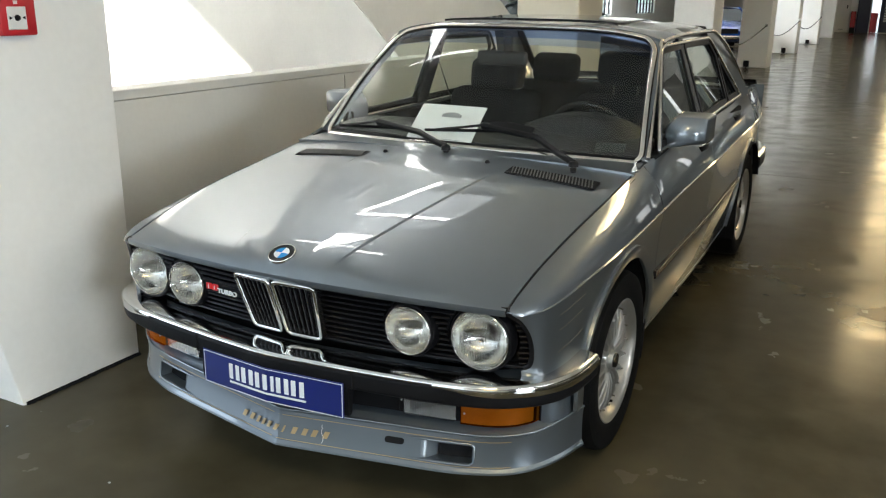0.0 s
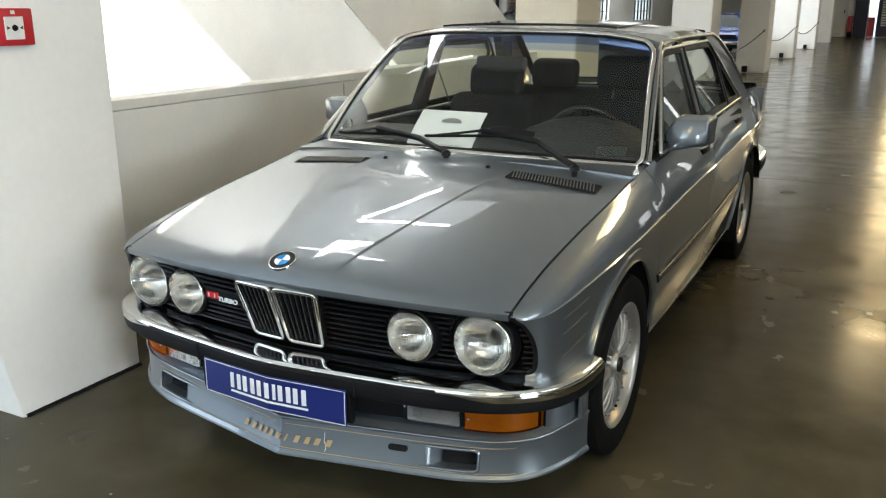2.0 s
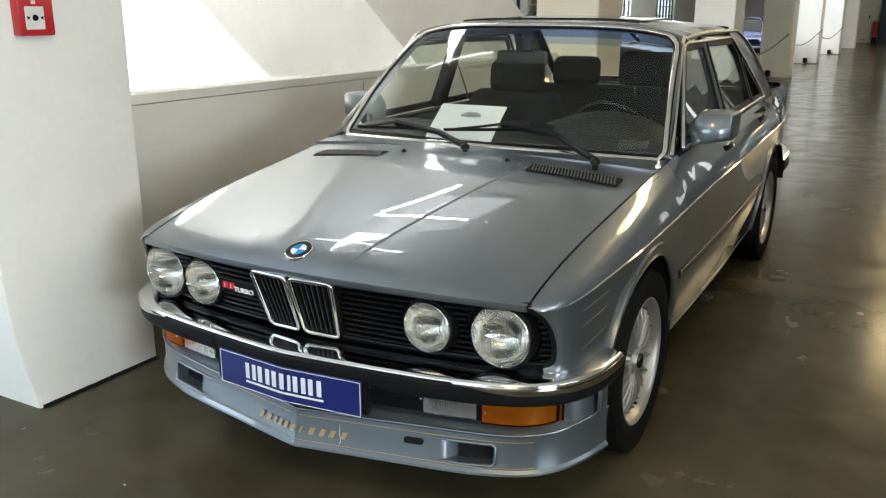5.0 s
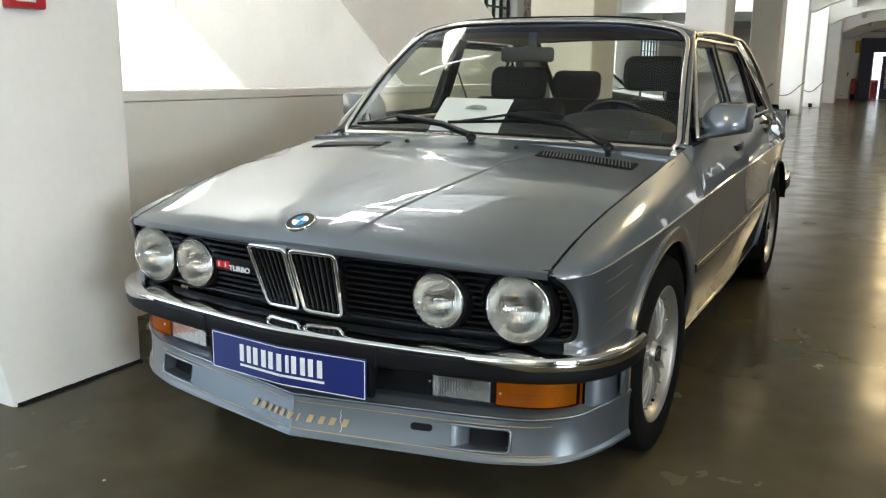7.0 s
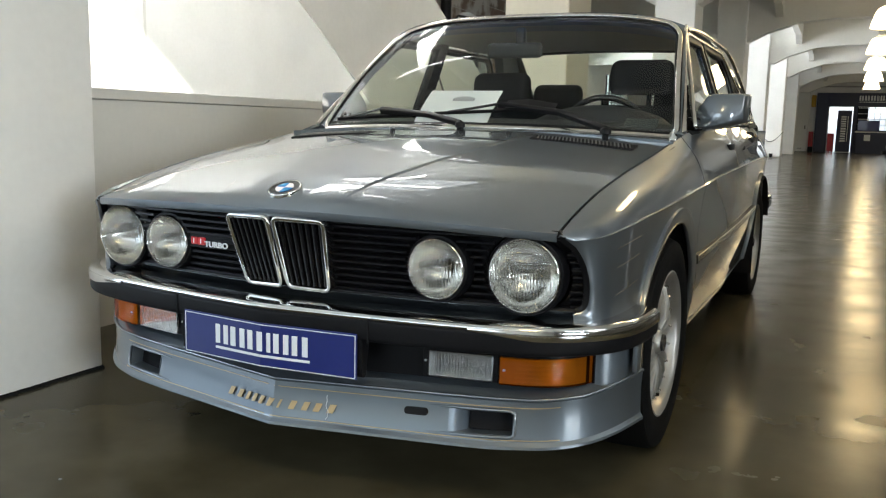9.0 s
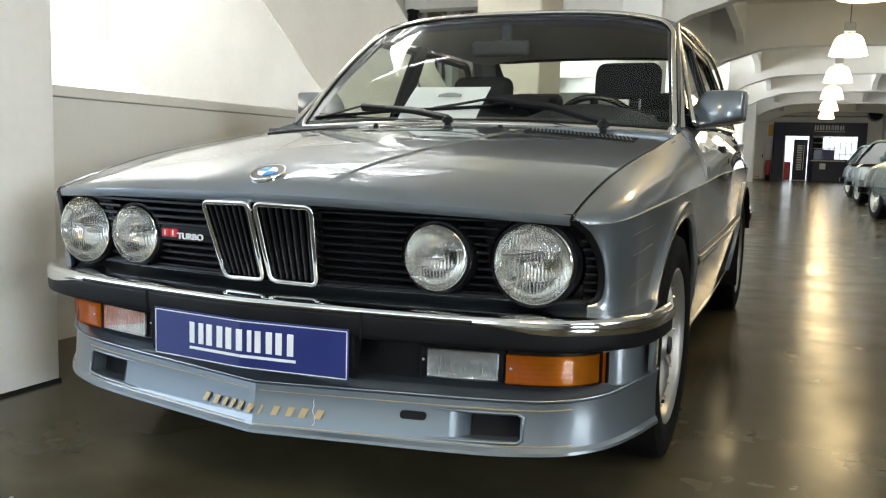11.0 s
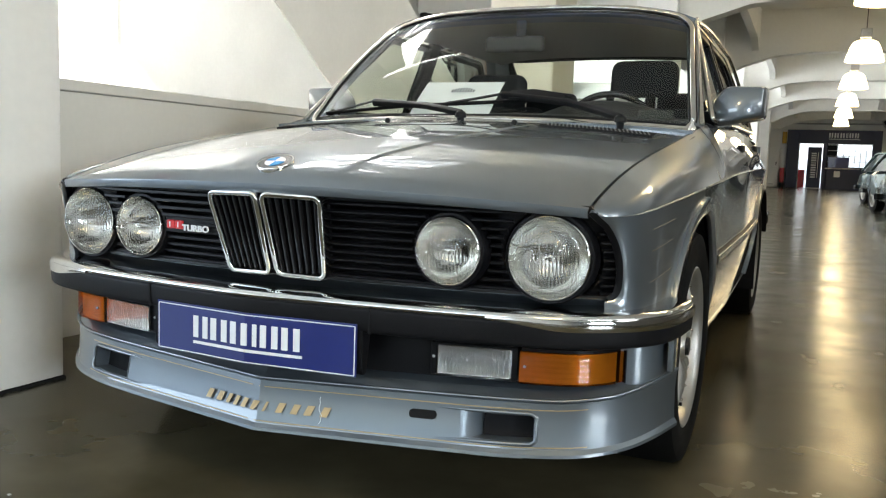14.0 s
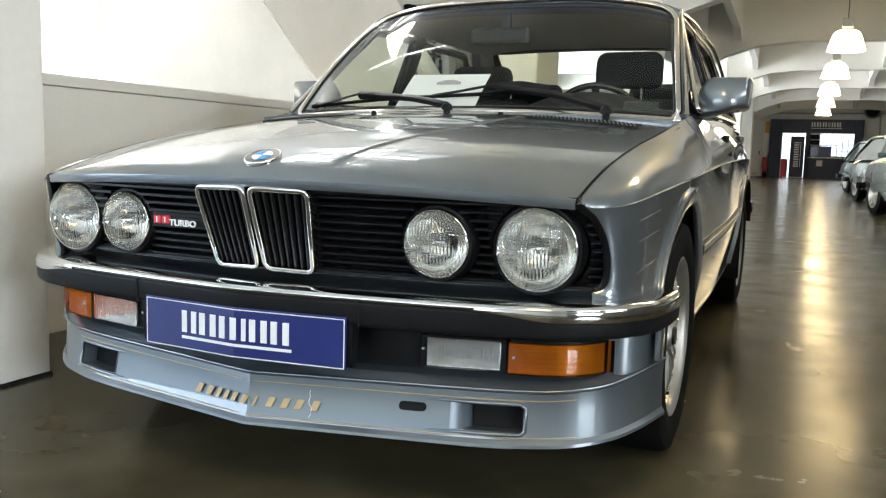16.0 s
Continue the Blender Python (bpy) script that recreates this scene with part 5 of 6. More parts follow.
SIDE_M = lambda s, d: Matrix(((-0.012 * s, -s, -0.350 * s, s * (0.764 + 0.935 * 0.350) - s * d), (1, 0, 0, 0), (0, 0, 1, 0), (0, 0, 0, 1)))
WIN_F = [(0.575, 0.950), (1.285, 0.968), (1.300, 1.282), (0.965, 1.276)]
WIN_R = [(1.395, 0.970), (2.02, 0.980), (2.02, 1.215), (1.93, 1.278), (1.385, 1.282)]
WIN_Q = [(2.07, 0.982), (2.36, 0.988), (2.07, 1.195)]
for s in (-1, 1):
    gut = [(0.738, 0.470, 0.915), (0.636, 0.915, 1.288), (0.630, 0.985, 1.311), (0.628, 1.1, 1.323), (0.628, 1.4, 1.333), (0.622, 1.95, 1.330), (0.628, 2.10, 1.316), (0.645, 2.32, 1.245), (0.664, 2.55, 1.140), (0.700, 2.75, 0.985)]
    gp = fine_path([(s * x, y, z) for x, y, z in gut], 5)
    part("a_pillar", sweep(fine_path([(s * 0.722 + 0.003, 0.466, 0.906), (s * 0.670 + 0.003, 0.70, 1.122), (s * 0.623 + 0.003, 0.915, 1.298)], 5), rounded([(-0.018, -0.03), (0.018, -0.03), (0.016, 0.006), (-0.016, 0.006)], 0.005, 3), up=(0.5 * s, -0.7, 0.5)), PAINT, car, "", 45)
    part("gutter", sweep(gp, rounded([(-0.008, -0.008), (0.008, -0.008), (0.008, 0.008), (-0.008, 0.008)], 0.004, 2), up=(s, 0, 0.3)), CHROME_SOFT, car, "bright roof gutter", 60)
    for nm, poly in (("front_side_window", WIN_F), ("rear_side_window", WIN_R), ("quarter_window", WIN_Q)):
        g = part(nm, prism(rounded(poly, 0.02, 3), 0.004, frame_m=SIDE_M(s, 0.008)), GLASS, car, "tinted side window")
        g.visible_shadow = False
        rim = [gh(y, z, 0.0) for y, z in rounded(poly, 0.02, 3)]
        part("window_seal", sweep([Vector((s * p.x, p.y, p.z)) for p in rim], slab(0.022, 0.012, 0.003), up=(s, 0, 0.35), closed=True), BLACK, g)
    part("b_pillar", prism([(1.290, 0.945), (1.392, 0.948), (1.382, 1.315), (1.302, 1.315)], 0.03, frame_m=SIDE_M(s, -0.002)), BLACK_GLOSS, car, "black centre pillar")
    part("window_frame", sweep([Vector((s * p.x, p.y, p.z)) for p in [gh(y, z, 0.006) for y, z in rounded([(0.530, 0.938), (2.43, 0.972), (2.06, 1.228), (1.955, 1.300), (0.945, 1.297)], [0.01, 0.02, 0.08, 0.06, 0.07], 5)]], slab(0.016, 0.014, 0.004), up=(s, 0, 0.35), closed=True), CHROME_SOFT, car, "bright side window frame", 60)
    part("c_pillar", prism(rounded([(2.38, 0.950), (2.78, 0.950), (2.54, 1.155), (2.16, 1.338), (1.96, 1.338), (2.08, 1.235)], [0.01, 0.02, 0.05, 0.03, 0.02, 0.02], 3), 0.05, frame_m=SIDE_M(s, 0.004)), PAINT, car, "", 40)
# rear window, boot and tail
rw = lambda u, v: Vector((lerp(0.60, 0.54, v) * u, lerp(2.72 + 0.06 * (1 - u * u), 2.17 + 0.05 * (1 - u * u), v), lerp(0.975, 1.335 + 0.02 * (1 - u * u), v)))
part("rear_window", grid(steps(-1, 1, 12), steps(0, 1, 6), rw), GLASS, car, "tinted rear window", 60).visible_shadow = False
rl = [rw(u, 0) for u in steps(-1, 1, 12)] + [rw(1, v) for v in steps(0, 1, 5)[1:]] + [rw(u, 1) for u in steps(1, -1, 12)[1:]] + [rw(-1, v) for v in steps(1, 0, 5)[1:-1]]
part("rear_window_seal", sweep(rl, slab(0.045, 0.014, 0.004), up=(0, 0.5, 0.8), closed=True), BLACK, car, "black rear window seal", 40)
part("boot_lid", grid(steps(-1, 1, 20), steps(0, 1, 12), lambda u, v: (u * lerp(0.690, 0.632, v), lerp(2.66, 3.60, v), lerp(0.965, 0.928, v) + 0.012 * (1 - abs(u) ** 3) - 0.03 * max(0, v - 0.9) * 5), 0.012), PAINT, car, "", 35)
part("tail_panel", grid(steps(-1, 1, 12), steps(0, 1, 6), lambda u, v: (u * 0.69, 3.605 + 0.02 * (1 - u * u) - 0.03 * v, lerp(0.935, 0.42, v)), 0.012), PAINT, car, "", 40)
part("boot_spoiler", sweep([(x, 3.60 - 0.03 * abs(x), 0.955 - 0.012 * abs(x) ** 3) for x in steps(-0.64, 0.64, 20)], rounded([(-0.03, -0.02), (0.03, 0.005), (0.034, 0.018), (-0.03, 0.0)], 0.005, 2)), RUBBER, car, "black rubber boot lip", 40)
RB = [(0.0, 3.735), (0.35, 3.725), (0.58, 3.69), (0.67, 3.64), (0.735, 3.53), (0.765, 3.38), (0.785, 3.18), (0.792, 2.965)]
rbp = fine_path([(-x, y, 0.508) for x, y in RB[:0:-1]] + [(x, y, 0.508) for x, y in RB], 4)
rb = part("rear_bumper", sweep(rbp, rounded([(0.05, -0.035), (-0.012, -0.035), (-0.012, 0.012), (0.05, 0.012)], 0.008, 3)), RUBBER, car, "black and chrome rear bumper", 40)
part("chrome_blade", sweep([p + Vector((0, 0, 0.013)) for p in rbp], rounded([(0.05, 0.0), (-0.013, 0.0), (-0.010, 0.018), (0.02, 0.034), (0.05, 0.034)], 0.006, 3)), CHROME, rb, "chrome upper blade", 60)

# ---- trim on the body side ----
for s in (-1, 1):
    for ya, yb in ((0.375, 0.397), (0.403, 1.331), (1.339, 2.24)):
        pth = [(s * (side_x(y, 0.515) + 0.004), y, lerp(0.505, 0.530, (y - 0.37) / 2.0)) for y in steps(ya, yb, 8)]
        mo = part("side_moulding", sweep(pth, rounded([(-0.018, -0.006), (0.018, -0.006), (0.014, 0.008), (-0.014, 0.008)], 0.004, 2), up=(s, 0, 0)), RUBBER, car, "black side moulding with a bright strip", 40)
        part("bright_strip", sweep([(x + s * 0.007, y, z + 0.004) for x, y, z in pth], slab(0.020, 0.005, 0.002), up=(s, 0, 0)), CHROME_SOFT, mo)
    for y, z in ((1.20, 0.862), (2.13, 0.885)):
        hx = lerp(side_x(y, crease_z(y)), top_edge(y)[0], (z - crease_z(y)) / (top_edge(y)[1] - crease_z(y))) + 0.004
        h = part("door_handle", sweep([(s * (hx - 0.004 + 0.010 * k), y + dy, z) for dy, k in ((-0.085, 0), (-0.07, 1), (0.0, 1.25), (0.06, 1), (0.075, 0))], rounded([(-0.012, -0.006), (0.012, -0.006), (0.012, 0.006), (-0.012, 0.006)], 0.003, 2), up=(s, 0, 0)), BLACK, car, "black door handle with a bright edge", 40)
        part("handle_chrome", sweep([(s * (hx + 0.008), y + dy, z + 0.013) for dy in (-0.07, 0.06)], slab(0.006, 0.006, 0.002), up=(s, 0, 0)), CHROME, h)
    # door mirrors
    mx = 0.827 if s > 0 else 0.795
    mm = part("door_mirror", grid(steps(0, 1, 10), steps(0, 2 * math.pi, 20), lambda t, a: (0, 0, 0)), PAINT, car, "silver door mirror", 45)
    me = mm.data
    bm = bmesh.new()
    rings = []
    for t in steps(0, 1, 10):
        # from the glass side (rear) to the round nose (front)
        k = 1 - 0.13 * t ** 5 - 0.05 * t
        ring = []
        for (a, b) in rounded([(-0.100, -0.084), (0.076, -0.048), (0.080, 0.060), (-0.058, 0.060), (-0.100, 0.004)], [0.012, 0.016, 0.014, 0.02, 0.02], 4):
            ring.append(bm.verts.new((s * (mx + a * k + 0.004 * t), lerp(0.785, 0.665, t) + 0.25 * (a + 0.08) * 0.5, 1.000 + b * k)))
        rings.append(ring)
    for r0, r1 in zip(rings, rings[1:]):
        for i in range(len(r0)):
            j = (i + 1) % len(r0)
            bm.faces.new((r0[i], r0[j], r1[j], r1[i]))
    bm.faces.new(rings[-1])
    bmesh.ops.recalc_face_normals(bm, faces=bm.faces[:])
    for f in bm.faces:
        f.smooth = True
    me.clear_geometry()
    bm.to_mesh(me)
    bm.free()
    part("mirror_glass", box(s * mx - 0.060, s * mx + 0.060, 0.777, 0.781, 0.962, 1.040), MIRROR, mm)
    part("mirror_foot", sweep([(s * 0.728, 0.665, 0.945), (s * 0.750, 0.715, 0.955), (s * 0.775, 0.735, 0.965)], slab(0.05, 0.05, 0.008), up=(0, 0, 1)), BLACK, mm, "black mirror foot", 40)

# ---- bonnet vents, washers, wipers ----
def on_hood(x, y, d=0.0):
    v = (y - hood_front(x)) / (0.28 - hood_front(x))
    return Vector((x, y, hood_z(x, max(0, min(1, v))) + d))


for s in (-1, 1):
    x0, x1 = (0.325, 0.655) if s > 0 else (0.285, 0.600)
    vent = part("bonnet_vent", grid(steps(s * x0, s * x1, 6), steps(0.095, 0.168, 3), lambda x, y: on_hood(x, y, 0.0006), 0.004), PAINT_DARK, car, "black slotted air vent in the bonnet")
    for i in range(26):
        x = s * lerp(x0 + 0.016, x1 - 0.016, i / 25)
        part("vent_slat", sweep([on_hood(x + 0.010, 0.098, 0.004), on_hood(x - 0.010, 0.165, 0.004)], slab(0.0048, 0.003, 0.001)), VENT_GREY, vent)
    rim = [on_hood(x, y, 0.001) for x, y in rounded([(s * x0, 0.093), (s * x1, 0.093), (s * x1, 0.170), (s * x0, 0.170)], 0.012, 3)]
    part("vent_rim", sweep(rim, slab(0.006, 0.003, 0.001), closed=True), BLACK, vent)
    p = on_hood(s * 0.22, 0.175, 0.0)
    part("washer_jet", lathe([(0.010, -0.003), (0.009, 0.006), (0.004, 0.011), (0.0, 0.011)], 12, Matrix.Translation(p)), BLACK, car, "", 50)


def wiper(pivot, elbow, a, b, mid, label, broad=False):
    pv, el, A, B, M = [Vector(p) for p in (pivot, elbow, a, b, mid)]
    out = Vector((0, -0.66, 0.75))
    w = part("wiper", lathe([(0.0, 0.024), (0.012, 0.023), (0.018, 0.016), (0.019, 0.004), (0.012, 0.0), (0.010, -0.02)], 16, Matrix.Translation(pv)), BLACK, car, label, 50)
    part("wiper_arm", sweep([pv + Vector((0, 0, 0.018)), pv.lerp(el, 0.35) + out * 0.028, el + out * 0.030, M + out * 0.024], rounded([(-0.013, -0.008), (0.013, -0.008), (0.009, 0.008), (-0.009, 0.008)], 0.004, 2), up=out), BLACK, w, "", 40)
    if broad:
        part("wiper_wing", sweep([M.lerp(B, 0.15) + out * 0.020, M.lerp(B, 0.6) + out * 0.026, B.lerp(el, 0.6) + out * 0.030], rounded([(-0.026, -0.002), (0.022, -0.004), (0.022, 0.004), (-0.026, 0.002)], 0.001, 1), up=out), BLACK, w, "broad black wind wing")
    part("wiper_bridge", sweep([A.lerp(B, 0.12) + out * 0.010, A.lerp(B, 0.35) + out * 0.022, M + out * 0.026, A.lerp(B, 0.65) + out * 0.022, A.lerp(B, 0.9) + out * 0.010], slab(0.010, 0.005, 0.001), up=out), BLACK, w)
    part("wiper_blade", sweep([A.lerp(B, t) + out * (0.006) for t in steps(0, 1, 8)], slab(0.006, 0.012, 0.001), up=out), BLACK, w, "black rubber blade")


def on_ws(x, z):
    v = 0.1
    for _ in range(12):
        u = (x - 0.008) / lerp(0.706, 0.608, v)
        v += (z - ws(u, v).z) / 0.43
    return ws((x - 0.008) / lerp(0.706, 0.608, v), v)


wiper((0.535, 0.225, 0.905), on_ws(0.33, 0.955), on_ws(-0.155, 0.962), on_ws(0.275, 0.985), on_ws(0.10, 0.985), "black windscreen wiper with a broad arm", True)
wiper((0.010, 0.245, 0.915), on_ws(-0.16, 0.940), on_ws(-0.635, 0.935), on_ws(-0.27, 0.958), on_ws(-0.40, 0.962), "black windscreen wiper")
part("aerial_stub", join(lathe([(0.014, 0.0), (0.012, 0.010), (0.005, 0.016), (0.004, 0.035), (0.0, 0.036)], 12, pose(0.728, 0.335, 0.893))), CHROME, car, "small chrome aerial stub on the wing", 50)

# ---- cabin ----
part("dashboard", join(grid(steps(-0.69, 0.69, 20), [0, 0.15, 0.4, 0.8, 1.0], lambda x, s: (x, lerp(0.475 - 0.11 * (1 - (x / 0.69) ** 2), 0.92, s), 0.905 + 0.012 * (1 - (x / 0.7) ** 2) + 0.018 * math.sin(s * math.pi) - 0.06 * max(0, s - 0.8) * 5), 0.02),
                       box(-0.69, 0.69, 0.86, 0.92, 0.55, 0.87, 0.02)), DASH, car, "black dashboard", 50)
part("instrument_binnacle", grid(steps(0.10, 0.60, 12), steps(0, 1, 8), lambda x, s: (x, lerp(0.62, 0.93, s), 0.92 + 0.074 * math.sin(max(0, min(1, (x - 0.10) / 0.50)) * math.pi) ** 0.6 * min(1, s * 2.2)), 0.02), DASH, car, "black instrument binnacle", 50)
part("steering_wheel", join(sweep([Matrix.Translation((0.335, 0.990, 0.882)) @ Euler((radians(-64), 0, 0)).to_matrix().to_4x4() @ Vector((0.185 * math.cos(a), 0.185 * math.sin(a), 0)) for a in [2 * math.pi * i / 36 for i in range(36)]], disc_profile(0.013, 8), up=(0, 0.9, 0.45), closed=True),
                            *[sweep([Matrix.Translation((0.335, 0.990, 0.882)) @ Euler((radians(-64), 0, 0)).to_matrix().to_4x4() @ Vector((r * math.cos(a), r * math.sin(a), 0.0 if r > 0.1 else -0.02)) for r in (0.03, 0.18)], slab(0.03, 0.008), up=(0, 0.9, 0.45)) for a in (0, math.pi * 0.5, math.pi, math.pi * 1.5)]), BLACK_GLOSS, car, "black four-spoke steering wheel", 50)
part("interior_mirror", join(box(-0.145, 0.092, 0.815, 0.850, 1.200, 1.262, 0.016, 3), box(-0.030, 0.010, 0.84, 0.87, 1.235, 1.325, 0.010, 2)), DASH, car, "black interior mirror", 40)


def cushion(x0, x1, y0, y1, z0, z1, r, lean=0.0):
    bm = box(x0, x1, y0, y1, z0, z1, r, 4)
    for v in bm.verts:
        v.co.y += (v.co.z - z0) * lean
        v.co.z += 0.012 * math.sin((v.co.x - x0) / (x1 - x0) * math.pi)
    return bm


for s in (-1, 1):
    cx = s * 0.345
    seat = part("front_seat", cushion(cx - 0.25, cx + 0.25, 1.28, 1.42, 0.42, 1.03, 0.055, 0.22), CLOTH, car, "dark cloth front seat with headrest", 60)
    part("seat_cushion", cushion(cx - 0.26, cx + 0.26, 0.92, 1.42, 0.36, 0.50, 0.05), CLOTH, seat, "", 60)
    part("headrest", cushion(cx - 0.145, cx + 0.145, 1.43, 1.53, 1.075 + 0.055 * min(s, 0), 1.235 + 0.055 * min(s, 0), 0.04, 0.1), CLOTH, seat, "dark cloth headrest", 60)
    for dx in (-0.06, 0.06):
        part("headrest_post", lathe([(0.006, 0.98), (0.006, 1.10)], 8, pose(cx + dx, 1.47, 0)), CHROME, seat)
    rs = part("rear_headrest", cushion(s * 0.33 - 0.145, s * 0.33 + 0.145, 2.25, 2.34, 1.00, 1.165, 0.04, 0.15), CLOTH, car, "dark cloth rear headrest", 60)
    part("door_card", box(s * 0.735 - 0.02, s * 0.735 + 0.02, 0.50, 2.35, 0.35, 0.925, 0.01), CLOTH, car, "dark cloth door lining")
    part("seat_belt", sweep([(s * 0.66, 1.42, 1.16), (s * 0.60, 1.44, 0.98), (s * 0.50, 1.43, 0.72)], slab(0.045, 0.003, 0.001), up=(s, -0.6, 0.3)), BLACK, car)
part("rear_bench", join(cushion(-0.66, 0.66, 2.12, 2.30, 0.45, 1.00, 0.06, 0.28), cushion(-0.66, 0.66, 1.75, 2.2, 0.36, 0.50, 0.05)), CLOTH, car, "dark cloth rear bench", 60)
part("rear_shelf", box(-0.62, 0.62, 2.36, 2.78, 0.955, 0.972), CLOTH, car)
part("firewall", box(-0.70, 0.70, 0.36, 0.40, 0.30, 0.87), PAINT_DARK, car)
part("boot_wall", box(-0.66, 0.66, 2.42, 2.46, 0.30, 0.95), PAINT_DARK, car)

# sheet of paper standing behind the windscreen
sheet = thing("paper_sheet", "white paper sheet propped on the dashboard with a faint printed emblem", "paper")
pm = lambda a, b: Vector((lerp(-0.233, 0.062, a), 0.355 + 0.150 * b + 0.0, 0.930 + 0.125 * b))
part("sheet", grid(steps(0, 1, 6), steps(0, 1, 6), lambda a, b: pm(a, b) + Vector((0, 0.004 * math.sin(a * math.pi), 0.004 * math.sin(b * math.pi))), 0.0006), PAPER, sheet)
for i in range(9):
    a = 0.40 + i * 0.034
    part("print_stroke", grid([a, a + 0.022], [0.60, 0.60 + 0.08 + 0.06 * math.sin(i / 8 * math.pi)], lambda a, b: pm(a, b) + Vector((0, -0.003, 0.010)), 0.0004), PRINT, sheet)
part("service_sticker", grid([0, 1], [0, 1], lambda a, b: on_ws(lerp(0.54, 0.645, a), lerp(0.935, 0.965, b)) + Vector((0, 0.006, -0.004)), 0.0004), mat("smoked_sticker", (0.022, 0.026, 0.024), 0.6), car, "small dark sticker inside the windscreen")

# ---- other parked cars ----
PAINT_BLUE = mat("bright_blue_paint", (0.010, 0.075, 0.42), 0.25, 0.3, 0.06, 3, coat=1.0, fine=600)
PAINT_GREY = mat("grey_green_paint", (0.13, 0.16, 0.165), 0.25, 0.4, 0.06, 3, coat=1.0, fine=600)
PAINT_SILVER = mat("pale_teal_paint", (0.16, 0.22, 0.24), 0.28, 0.6, 0.05, 3, coat=1.0, fine=600)
PAINT_BLACK = mat("black_car_paint", (0.012, 0.013, 0.015), 0.2, 0.1, 0.1, 3, coat=1.0)
PAINT_TEAL = mat("dark_teal_paint", (0.06, 0.10, 0.11), 0.22, 0.3, 0.06, 3, coat=1.0, fine=600)
TAIL_RED = mat("red_tail_lens", (0.42, 0.012, 0.01), 0.15, 0, 0.1, 20, coat=0.6)
CAR_GLASS = mat("dark_car_glass", (0.020, 0.026, 0.028), 0.06, 0, 0.1, 4, coat=0.5)


